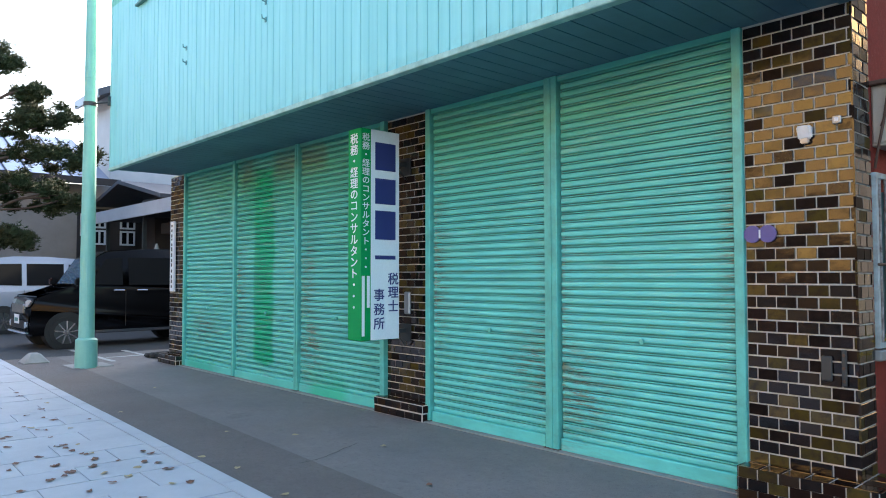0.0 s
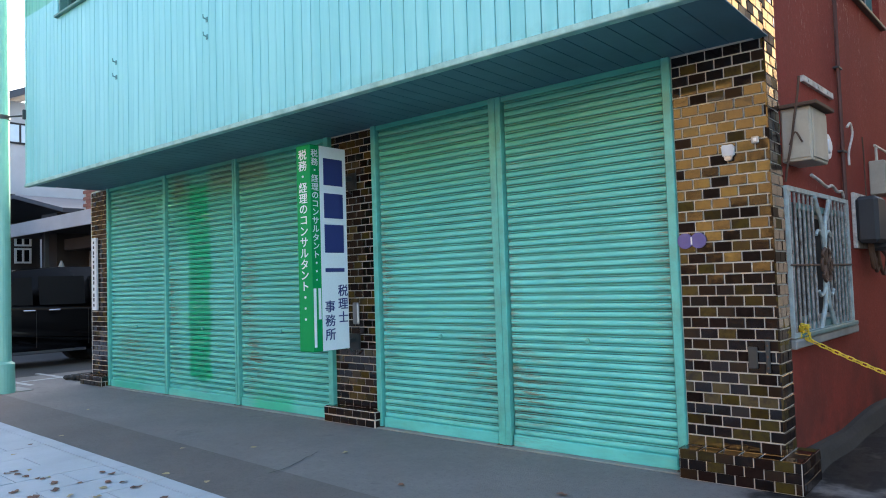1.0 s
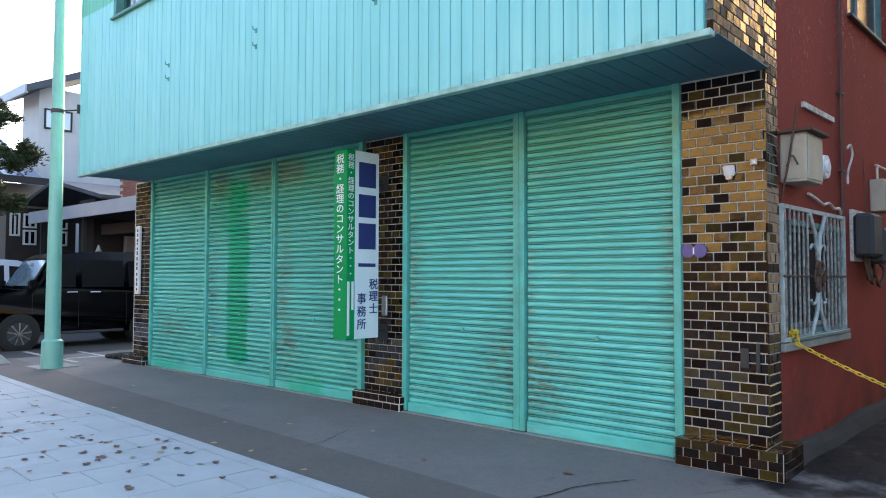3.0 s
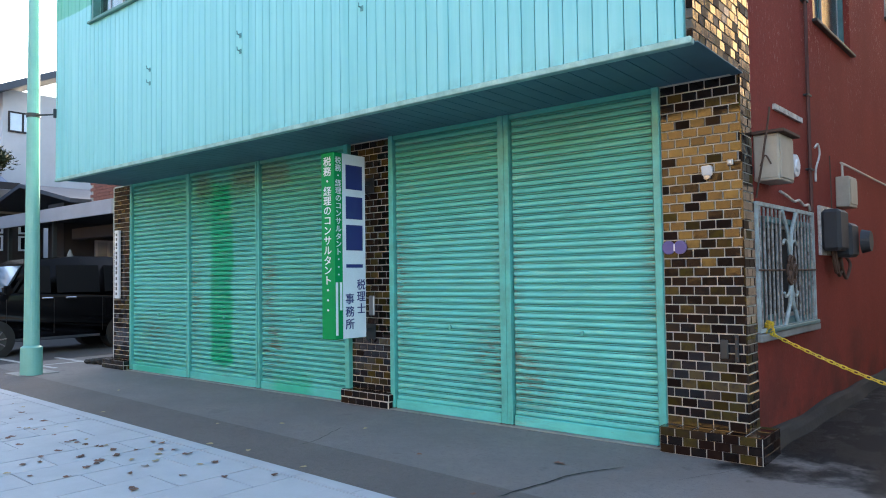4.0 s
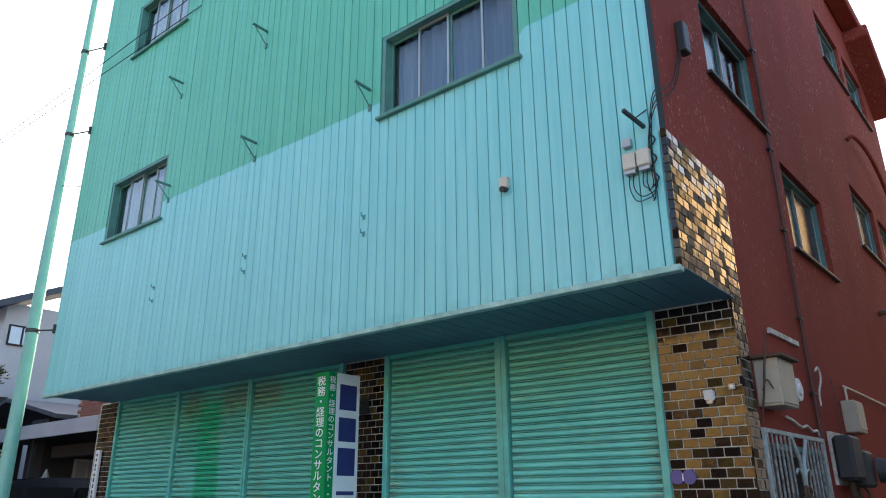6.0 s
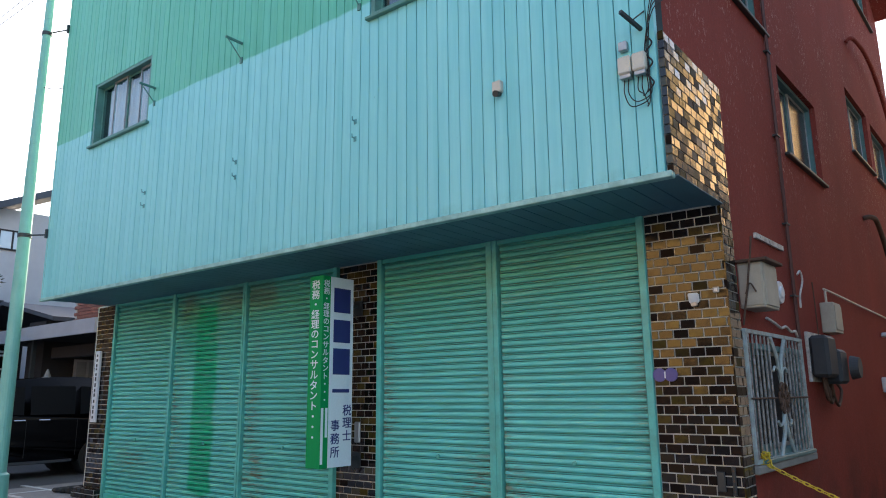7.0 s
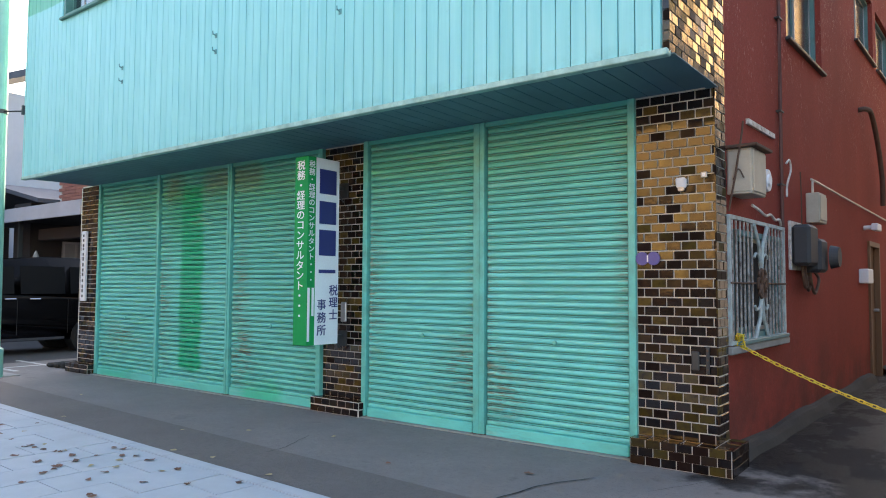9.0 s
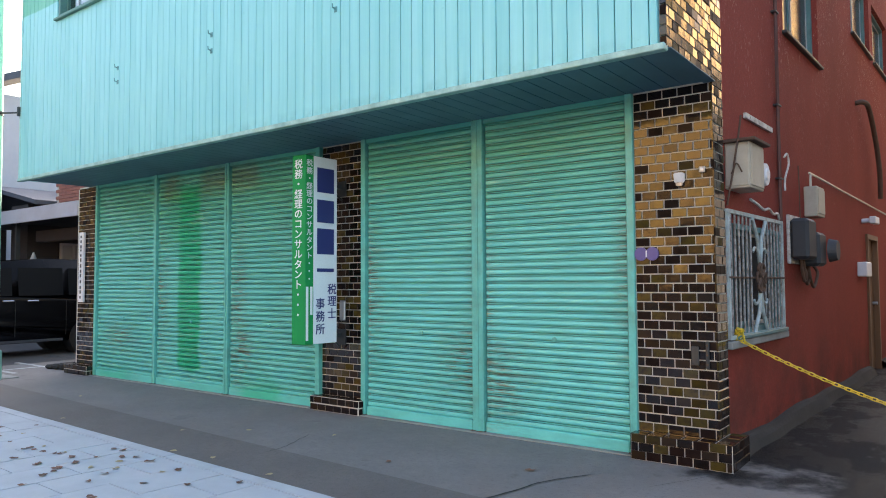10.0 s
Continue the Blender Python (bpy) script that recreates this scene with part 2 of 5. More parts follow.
PATCH = [(-6.95, -6.46, 0.25, 2.64, 0.03, (0.003, 0.39, 0.20), 1.0), (-8.9, -8.1, -0.1, 0.16, 0.08, (0.03, 0.44, 0.28), 0.6),
         (-5.6, -4.9, -0.1, 0.20, 0.10, (0.03, 0.46, 0.26), 0.7), (-7.3, -6.95, 2.45, 2.8, 0.10, (0.16, 0.15, 0.07), 0.6),
         (-6.45, -5.3, 2.5, 2.8, 0.10, (0.15, 0.14, 0.07), 0.55), (-7.2, -6.9, 1.9, 2.6, 0.12, (0.01, 0.36, 0.19), 0.5)]
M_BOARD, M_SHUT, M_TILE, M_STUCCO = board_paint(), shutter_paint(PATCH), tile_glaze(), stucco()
M_TILED = tile_glaze(0.82)
M_RAIL = plain("rail_paint", (0.115, 0.52, 0.45), 0.4, dark=(0.085, 0.25, 0.19), scale=7, amount=0.75)
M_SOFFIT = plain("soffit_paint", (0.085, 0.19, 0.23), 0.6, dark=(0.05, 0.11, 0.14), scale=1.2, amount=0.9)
M_SEAM = plain("batten_paint", (0.012, 0.04, 0.042), 0.85)
M_EDGE = plain("edge_trim_paint", (0.36, 0.60, 0.54), 0.45, dark=(0.10, 0.24, 0.20), scale=5, amount=0.9)
M_MORTAR = plain("mortar", (0.55, 0.53, 0.48), 0.9, dark=(0.33, 0.31, 0.26), scale=6)
M_CONC = plain("concrete", (0.30, 0.30, 0.28), 0.85, dark=(0.13, 0.13, 0.12), scale=3, relief=0.4)
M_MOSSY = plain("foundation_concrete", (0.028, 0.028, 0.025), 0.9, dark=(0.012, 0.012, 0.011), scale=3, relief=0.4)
M_ASPH = asphalt("asphalt", (0.285, 0.264, 0.246), (0.215, 0.20, 0.187), wet=True)
M_ASPH2 = asphalt("asphalt_patch", (0.185, 0.160, 0.146), (0.138, 0.119, 0.108), 0.5)
M_ROAD = asphalt("road_asphalt", (0.07, 0.07, 0.072), (0.05, 0.05, 0.05))
M_SLAB = plain("paving_slab", (0.48, 0.50, 0.52), 0.8, dark=(0.36, 0.375, 0.395), scale=2.2, grain=220, amount=0.7, vary=0.35, relief=0.3)
M_JOINT = plain("paving_joint", (0.24, 0.25, 0.26), 0.95)
M_FRAME = plain("window_frame_paint", (0.10, 0.22, 0.22), 0.5, dark=(0.05, 0.09, 0.085), scale=6)
M_FRAMEG = plain("green_frame_paint", (0.09, 0.26, 0.22), 0.5, dark=(0.06, 0.12, 0.10), scale=6)
M_ALU = plain("aluminium", (0.42, 0.43, 0.43), 0.45, 0.8, amount=0.3)
M_GLASS = glass_mat("window_glass")
M_DULL = glass_mat("dull_window_glass", (0.75, 0.82, 0.82), 0.06)
M_DULL.node_tree.nodes["Principled BSDF"].inputs["IOR"].default_value = 1.1
# Opaque dark panes with little gloss, used in place of clear glass.
M_DARKPANE = plain("dark_pane", (0.055, 0.07, 0.07), 0.12, dark=(0.03, 0.035, 0.035), scale=5)
M_DARKPANE.node_tree.nodes["Principled BSDF"].inputs["Specular IOR Level"].default_value = 0.04
M_MATTPANE = plain("matt_dark_pane", (0.035, 0.037, 0.04), 0.7, dark=(0.02, 0.02, 0.02), scale=4)
M_MATTPANE.node_tree.nodes["Principled BSDF"].inputs["Specular IOR Level"].default_value = 0.1
M_CURT = plain("curtain", (0.55, 0.57, 0.62), 0.9, dark=(0.42, 0.44, 0.50), scale=3, stretch=(9, 9, 0.2))
M_CURTB = plain("blue_curtain", (0.20, 0.26, 0.40), 0.9, dark=(0.13, 0.17, 0.30), scale=3, stretch=(9, 9, 0.2))
M_DARK = plain("dark_interior", (0.03, 0.028, 0.026), 0.9)
M_STEEL = plain("dark_steel", (0.055, 0.06, 0.06), 0.5, 0.4)
M_RUST = plain("rusty_iron", (0.10, 0.055, 0.035), 0.75, dark=(0.05, 0.03, 0.02), scale=12)
M_REDIRON = plain("red_brown_paint", (0.10, 0.03, 0.022), 0.6, dark=(0.06, 0.022, 0.018), scale=8)
M_BEIGE = plain("beige_metal", (0.44, 0.41, 0.33), 0.5, dark=(0.30, 0.27, 0.21), scale=4)
M_WHITE = plain("white_plastic", (0.72, 0.74, 0.76), 0.4, amount=0.25)
M_CREAM = plain("cream_plastic", (0.60, 0.56, 0.46), 0.45, amount=0.4)
M_GREY = plain("meter_grey", (0.04, 0.045, 0.05), 0.65, amount=0.4)
M_BLACK = plain("black_rubber", (0.012, 0.012, 0.012), 0.7)
M_GRILLE = plain("worn_white_paint", (0.62, 0.61, 0.56), 0.6, dark=(0.16, 0.10, 0.07), scale=16, amount=0.8)
M_YELLOW = plain("yellow_plastic", (0.72, 0.52, 0.03), 0.4, amount=0.25)
M_POLE = plain("pole_paint", (0.22, 0.50, 0.42), 0.45, dark=(0.15, 0.40, 0.32), scale=2.5, amount=0.7)
M_SGREEN = plain("sign_green", (0.002, 0.28, 0.075), 0.55, amount=0.1, relief=0, ior=1.3)
M_SWHITE = plain("sign_white", (0.78, 0.82, 0.86), 0.3, amount=0.1, relief=0)
M_SBLUE = plain("sign_blue", (0.025, 0.03, 0.16), 0.4, amount=0.1, relief=0)
M_PURPLE = plain("purple_enamel", (0.085, 0.08, 0.27), 0.4, amount=0.3)
M_LEAF = plain("dry_leaf", (0.24, 0.115, 0.07), 0.8, dark=(0.09, 0.045, 0.03), scale=20, vary=0.8)
M_LEAFY = plain("pale_leaf", (0.42, 0.33, 0.17), 0.8, scale=20)


# ---- builders ----


def box(bm, x0, x1, y0, y1, z0, z1, m=None):
    v = [bm.verts.new((m @ Vector(c)) if m else c) for c in ((x0, y0, z0), (x1, y0, z0), (x1, y1, z0), (x0, y1, z0), (x0, y0, z1), (x1, y0, z1), (x1, y1, z1), (x0, y1, z1))]
    for f in ((0, 3, 2, 1), (4, 5, 6, 7), (0, 1, 5, 4), (1, 2, 6, 5), (2, 3, 7, 6), (3, 0, 4, 7)):
        bm.faces.new([v[i] for i in f])
    return v


def rod(bm, a, b, r, r2=None, n=10, caps=True):
    a, b, r2 = Vector(a), Vector(b), r if r2 is None else r2
    q = (b - a).to_track_quat("Z", "Y")
    ring = [[bm.verts.new(c + q @ Vector((math.cos(6.28319 * i / n) * s, math.sin(6.28319 * i / n) * s, 0))) for i in range(n)] for c, s in ((a, r), (b, r2))]
    for i in range(n):
        bm.faces.new((ring[0][i], ring[0][(i + 1) % n], ring[1][(i + 1) % n], ring[1][i]))
    if caps:
        bm.faces.new(ring[0][::-1])
        bm.faces.new(ring[1])


def tube(bm, pts, r, n=8):
    """A bent pipe or cable through pts."""
    pts = [Vector(p) for p in pts]
    rings = []
    for i, p in enumerate(pts):
        d = (pts[min(i + 1, len(pts) - 1)] - pts[max(i - 1, 0)]).normalized()
        q = d.to_track_quat("Z", "Y")
        rings.append([bm.verts.new(p + q @ Vector((math.cos(6.28319 * k / n) * r, math.sin(6.28319 * k / n) * r, 0))) for k in range(n)])
    for a, b in zip(rings, rings[1:]):
        off = min(range(n), key=lambda s: (a[0].co - b[s].co).length)
        for k in range(n):
            bm.faces.new((a[k], a[(k + 1) % n], b[(k + 1 + off) % n], b[(k + off) % n]))
    bm.faces.new(rings[0][::-1])
    bm.faces.new(rings[-1])


def smooth_pts(pts, steps=6):
    """Catmull-Rom through pts."""
    p = [Vector(q) for q in pts]
    p = [2 * p[0] - p[1], *p, 2 * p[-1] - p[-2]]
    out = []
    for i in range(1, len(p) - 2):
        for s in range(steps):
            t = s / steps
            out.append(0.5 * (2 * p[i] + (p[i + 1] - p[i - 1]) * t + (2 * p[i - 1] - 5 * p[i] + 4 * p[i + 1] - p[i + 2]) * t * t + (3 * p[i] - p[i - 1] - 3 * p[i + 1] + p[i + 2]) * t ** 3))
    return out + [p[-2]]


def chamfer(bm, w, seg=1):
    bmesh.ops.bevel(bm, geom=bm.edges[:], offset=w, segments=seg, affect="EDGES", clamp_overlap=True)


def mesh_of(name, bm, material, soft=False):
    bmesh.ops.recalc_face_normals(bm, faces=bm.faces[:])
    me = bpy.data.meshes.new(name)
    bm.to_mesh(me)
    bm.free()
    me.materials.append(material)
    if soft:
        for f in me.polygons:
            f.use_smooth = True
    return me


def part(name, bm, material, parent, label="", soft=False):
    ob = new(name, bm if isinstance(bm, bpy.types.Mesh) else mesh_of(name, bm, material, soft))
    ob.parent = parent
    ob.matrix_parent_inverse = Matrix.Identity(4)
    return tagged(ob, label)


def thing(name, label, category, at=None, group="", kind=""):
    ob = new(name)
    ob.empty_display_size = 0.1
    if at is not None:
        ob.matrix_basis = at if isinstance(at, Matrix) else Matrix.Translation(at)
    return tagged(ob, label, category, group, kind)


def solid(name, bm, material, label, category, group="", kind="", soft=False):
    return tagged(new(name, mesh_of(name, bm, material, soft)), label, category, group, kind)


def boxed(name, dims, material, parent, label="", bevel=0.0, m=None):
    bm = bmesh.new()
    box(bm, *dims, m)
    if bevel:
        chamfer(bm, bevel)
    return part(name, bm, material, parent, label)


def holed(bm, u0, u1, z0, z1, d0, d1, holes, m):
    """A wall in the plane u, z (local x, z), from depth d0 to d1 (local y), with holes (u0, u1, z0, z1)."""
    us = sorted({u0, u1, *(h[0] for h in holes), *(h[1] for h in holes)})
    zs = sorted({z0, z1, *(h[2] for h in holes), *(h[3] for h in holes)})
    for a, b in zip(us, us[1:]):
        for c, d in zip(zs, zs[1:]):
            if not any(h[0] <= (a + b) / 2 <= h[1] and h[2] <= (c + d) / 2 <= h[3] for h in holes):
                box(bm, a, b, d0, d1, c, d, m)
    bmesh.ops.remove_doubles(bm, verts=bm.verts[:], dist=0.0005)
    seen = {}
    for f in bm.faces:
        k = tuple(round(v, 3) for v in f.calc_center_median())
        seen.setdefault(k, []).append(f)
    bmesh.ops.delete(bm, geom=[f for fs in seen.values() if len(fs) > 1 for f in fs], context="FACES_ONLY")


# the side wall's own axes: local x runs back along the wall, local -y looks out to the alley
SIDE = Matrix.Translation((-0.12, 0, 0)) @ pose(0, 0, 0, 0, 0, 90 - 2.577)
FRONT = Matrix.Translation((0, -0.96, 0))


def side(u, z, out=0.0):
    return SIDE @ Vector((u, -out, z))


# ---- ground ----
bm = bmesh.new()
box(bm, -400, 400, -400, 400, -0.3, -0.004)
solid("ground", bm, M_ROAD, "dark asphalt ground and road", "ground", kind="structure")
bm = bmesh.new()
box(bm, -11.6, 9, -3.4, 14, -0.05, 0.0)
solid("forecourt", bm, M_ASPH, "grey asphalt forecourt along the shop front, damp in the alley", "asphalt", kind="structure")
bm = bmesh.new()
v = box(bm, -11.6, 9, -3.3, -1.08, -0.04, 0.004)
for k in (2, 6):
    v[k].co.y = -2.15
solid("asphalt_strip", bm, M_ASPH2, "darker patched asphalt strip beside the paving", "asphalt", kind="structure")
bm = bmesh.new()
box(bm, -30, 12, -6.2, -2.064, -0.05, 0.007)
pavement = solid("pavement", bm, M_JOINT, "pale grey paved pavement with fallen leaves", "pavement", kind="structure")
# the paving runs slightly askew to the shop front
PAVE = Matrix.Translation((-5.8, -2.03, 0)) @ pose(0, 0, 0, 0, 0, -2.1) @ Matrix.Translation((5.8, 2.064, 0))
pavement.matrix_basis = PAVE


def crack(pts, w):
    bm = bmesh.new()
    p = smooth_pts([(*q, 0.006) for q in pts], 5)
    prev = None
    for i, q in enumerate(p):
        ww = w * (0.35 + 0.65 * abs(math.sin(i * 1.7))) * (0.3 if i in (0, len(p) - 1) else 1)
        j = noise.noise(q * 9) * 0.02
        a, b = bm.verts.new(q + Vector((j + ww, j, 0))), bm.verts.new(q + Vector((j - ww, j, 0)))
        if prev:
            bm.faces.new((prev[0], a, b, prev[1]))
        prev = (a, b)
    solid("asphalt_crack", bm, M_BLACK, "thin dark crack across the grey asphalt", "crack", kind="structure")


crack([(-1.05, -1.80), (-0.99, -1.50), (-0.95, -1.30), (-0.915, -1.10), (-0.82, -0.90), (-0.72, -0.72)], 0.009)
crack([(-3.1, -1.62), (-3.15, -1.4), (-3.25, -1.15), (-3.32, -0.98)], 0.005)
crack([(-0.02, -0.2), (-0.12, -0.45), (-0.3, -0.8)], 0.003)

# ---- building: front wall of boards, red side wall, roof ----
TOP, FL, FR, FB = 10.6, -9.345, -0.115, 2.83
HOLES = [(-8.25, -6.76, 4.90, 5.83), (-2.82, -1.22, 4.935, 5.86), (-8.25, -6.76, 7.99, 8.95), (-2.82, -1.22, 7.99, 8.95)]
bm = bmesh.new()
holed(bm, FL + 0.02, FR - 0.02, FB + 0.03, TOP, 0.03, 0.2, HOLES, FRONT)
wall_front = solid("wall_front", bm, M_SEAM, "overhanging upper wall of painted vertical boards, turquoise and green", "wall", kind="structure")
bm = bmesh.new()
box(bm, FL - 0.01, FR + 0.045, -1.0, -0.93, FB - 0.027, FB + 0.018)
chamfer(bm, 0.006)
tagged(part("edge_trim", bm, M_EDGE, wall_front), "worn turquoise edge strip under the boards")
bm = bmesh.new()
box(bm, FL - 0.012, FL + 0.035, -0.985, -0.6, FB, TOP)
part("corner_trim", bm, M_EDGE, wall_front)
bm = bmesh.new()
box(bm, FL, FL + 0.18, -0.76, 0.4, FB + 0.03, TOP)
solid("wall_west_upper", bm, M_EDGE, "turquoise end wall of the overhanging storey", "wall", kind="structure")
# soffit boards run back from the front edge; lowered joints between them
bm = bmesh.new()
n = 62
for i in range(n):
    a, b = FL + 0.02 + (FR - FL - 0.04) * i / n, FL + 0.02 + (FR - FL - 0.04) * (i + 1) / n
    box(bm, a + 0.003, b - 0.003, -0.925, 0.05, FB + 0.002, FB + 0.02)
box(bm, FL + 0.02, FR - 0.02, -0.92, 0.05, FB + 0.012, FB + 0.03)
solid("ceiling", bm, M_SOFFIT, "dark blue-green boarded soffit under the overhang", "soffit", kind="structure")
# ground-floor wall behind the shutters
bm = bmesh.new()
holed(bm, -9.75, -0.2, 0, FB, 0.06, 0.25, [(-9.05, -4.25, -0.1, FB - 0.02), (-3.55, -0.75, -0.1, FB - 0.02)], Matrix.Identity(4))
box(bm, -9.5, -0.3, 0.8, 0.9, 0, FB)
solid("wall_ground_floor", bm, M_MORTAR, "ground-floor wall behind the shutters and tiled piers", "wall", kind="structure")

SW = [(2.28, 3.84, 3.84, 4.83), (5.97, 7.50, 4.84, 5.84), (7.80, 9.33, 4.84, 5.80), (0.42, 1.93, 5.03, 5.98), (2.28, 3.84, 8.05, 9.0), (6.10, 7.60, 8.10, 9.05), (7.87, 9.33, 8.10, 9.05), (0.5, 1.82, 0.92, 1.8), (6.55, 7.45, 0.0, 2.02)]
bm = bmesh.new()
holed(bm, -0.74, 9.45, 0, TOP, 0.0, 0.2, SW + [(-0.74, 0.30, 0, 3.84)], SIDE)
v = box(bm, 9.45, 10.2, 0.0, 0.2, 0.0, 9.5, SIDE)
for k in (5, 6):
    v[k].co.z = 8.62
wall_east = solid("wall_east", bm, M_STUCCO, "red-brown stucco side wall with pale painted glints", "wall", kind="structure")
bm = bmesh.new()
for u0, u1, k in ((0.36, 6.5, 60), (7.5, 10.2, 30)):
    rows = []
    for i in range(k + 1):
        u = u0 + (u1 - u0) * i / k
        a, b, c = (noise.noise(Vector((u * f, s, 0.3))) for f, s in ((0.9, 0.1), (1.4, 5.2), (4.0, 2.2)))
        rows.append([bm.verts.new(SIDE @ Vector((u, -d, z))) for d, z in ((0.12 + 0.05 * b, -0.02), (0.085 + 0.02 * b + 0.006 * c, 0.06), (0.06 + 0.02 * a, 0.10 + 0.035 * a + 0.007 * c), (0.035, 0.12 + 0.04 * a + 0.007 * c), (-0.02, 0.125 + 0.04 * a + 0.007 * c))])
    for p, q in zip(rows, rows[1:]):
        for j in range(4):
            bm.faces.new((p[j], q[j], q[j + 1], p[j + 1]))
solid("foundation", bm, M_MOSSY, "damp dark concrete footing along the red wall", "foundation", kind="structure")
bm = bmesh.new()
box(bm, -9.4, 0.3, -0.9, 9.45, TOP, TOP + 0.15)
box(bm, -9.4, -9.2, 0.4, 9.9, 0, 8.6)
box(bm, -9.2, 0.05, 9.25, 9.45, 8.6, TOP)
box(bm, -9.4, 0.25, 9.9, 10.1, 0, 8.5)
solid("roof", bm, M_CONC, "flat roof and plain rear walls", "roof", kind="structure")
# red eave at the back of the side wall
bm = bmesh.new()
v = box(bm, 8.6, 10.25, -0.42, 9.4, 0.0, 0.24, SIDE)
for k, q in enumerate(v):
    q.co.z += 9.72 if k in (0, 3, 4, 7) else 8.66
chamfer(bm, 0.02)
solid("eave", bm, M_STUCCO, "red-brown sloping eave of the rear roof over the side wall", "eave", kind="structure")
bm = bmesh.new()
box(bm, 7.3, 9.2, -0.30, 0.0, 9.98, 10.2, SIDE)
chamfer(bm, 0.02)
solid("eave", bm, M_STUCCO, "red-brown boxed upper eave on the side wall", "eave", kind="structure")


def window(name, m, u0, u1, z0, z1, panes, frame_mat, curtain, label, depth=0.12, sill_mat=None, cover=1.0, proud=0.03, glass=None):
    """A sliding window set in a wall opening, with sill, sashes, panes and a curtain behind."""
    w = thing(name, label, "window", kind="structure")
    t = 0.045
    bm = bmesh.new()
    for d in ((u0, u1, -proud, depth, z1 - t, z1), (u0, u1, -proud, depth, z0, z0 + t), (u0, u0 + t, -proud, depth, z0 + t, z1 - t), (u1 - t, u1, -proud, depth, z0 + t, z1 - t)):
        box(bm, *d, m)
    part("window_frame", bm, frame_mat, w)
    boxed("window_sill", (u0 - 0.04, u1 + 0.04, -max(proud, 0) - 0.05, max(0.02, 0.05 - proud), z0 - 0.035, z0 - 0.002), sill_mat or frame_mat, w, "weathered projecting sill", 0.006, m)
    n = panes
    for i in range(n):
        a, b = u0 + t + (u1 - u0 - 2 * t) * i / n, u0 + t + (u1 - u0 - 2 * t) * (i + 1) / n
        off = 0.045 - min(proud, 0) if i % 2 else 0.07 - min(proud, 0)
        s = 0.022
        bm = bmesh.new()
        for d in ((a, a + s, off, off + 0.02, z0 + t, z1 - t), (b - s, b, off, off + 0.02, z0 + t, z1 - t), (a + s, b - s, off, off + 0.02, z0 + t, z0 + t + 0.035), (a + s, b - s, off, off + 0.02, z1 - t - 0.03, z1 - t)):
            box(bm, *d, m)
        sash = part("sash", bm, M_ALU if i % 2 else frame_mat, w)
        bm = bmesh.new()
        box(bm, a + s, b - s, off + 0.008, off + 0.012, z0 + t + 0.035, z1 - t - 0.03, m)
        g = part("pane", bm, glass or M_GLASS, sash)
        g.visible_shadow = False
    bm = bmesh.new()
    k = 60
    cu = u0 + t + (u1 - u0 - 2 * t) * cover
    row = []
    for i in range(k + 1):
        u = u0 + t + (cu - u0 - t) * i / k
        d = depth + 0.06 + 0.022 * math.sin(i * 1.25) + 0.012 * math.sin(i * 0.53 + 1)
        row.append([bm.verts.new(m @ Vector((u, d, z))) for z in (z0, z1)])
    for a, b in zip(row, row[1:]):
        bm.faces.new((a[0], b[0], b[1], a[1]))
    part("curtain", bm, curtain, w, soft=True)
    # Dark sheet: the unlit room's darkness is put into its colour.
    boxed("backing", (u0 - 0.1, u1 + 0.1, depth + 0.25, depth + 0.27, z0 - 0.1, z1 + 0.1), M_DARK, w, "dark sheet standing in for the unlit room", 0, m)
    return w


for i, h in enumerate(HOLES):
    window(f"window_{i + 1}", FRONT, *h, 4, M_FRAMEG, M_CURT if i in (0, 2) else M_CURTB, "sliding window with dull green frame and closed curtain in the boarded wall", proud=0.02)
for i, h in enumerate(SW[:7]):
    window(f"window_{i + 5}", SIDE, *h, 2, M_FRAME, M_CURT, "two-sash window with blue-grey frame in the red wall", depth=0.16, sill_mat=M_STEEL, cover=0.55, proud=-0.06, glass=M_DULL if i == 3 else M_DARKPANE)
window("window_12", SIDE, *SW[7], 2, M_FRAME, M_DARK, "ground-floor window behind an iron grille", depth=0.14, glass=M_MATTPANE)

# front boards, each cut round the windows
random.seed(4)
pitch = 0.1157
for i in range(82):
    a, b = -0.172 - pitch * i + 0.0035, min(-0.172 - pitch * (i - 1), FR) - 0.0035
    a = max(a, FL + 0.002)
    if b - a < 0.01:
        continue
    cuts = sorted((h[2], h[3]) for h in HOLES if a < h[1] - 0.03 and b > h[0] + 0.03)
    lo, segs = FB + 0.02, []
    for c, d in cuts:
        segs.append((lo, c))
        lo = d
    segs.append((lo, TOP))
    bm = bmesh.new()
    y = -0.985 + random.uniform(-0.002, 0.002)
    for c, d in segs:
        v = [bm.verts.new(p) for p in ((a, y + 0.003, c), (a + 0.002, y, c), (b - 0.002, y, c), (b, y + 0.003, c), (b, -0.932, c), (a, -0.932, c))]
        w = [bm.verts.new((p.co.x, p.co.y, d)) for p in v]
        for k in range(6):
            bm.faces.new((v[k], v[(k + 1) % 6], w[(k + 1) % 6], w[k]))
        bm.faces.new(v[::-1])
        bm.faces.new(w)
    part("board", bm, M_BOARD, wall_front)

# ---- roller shutters ----


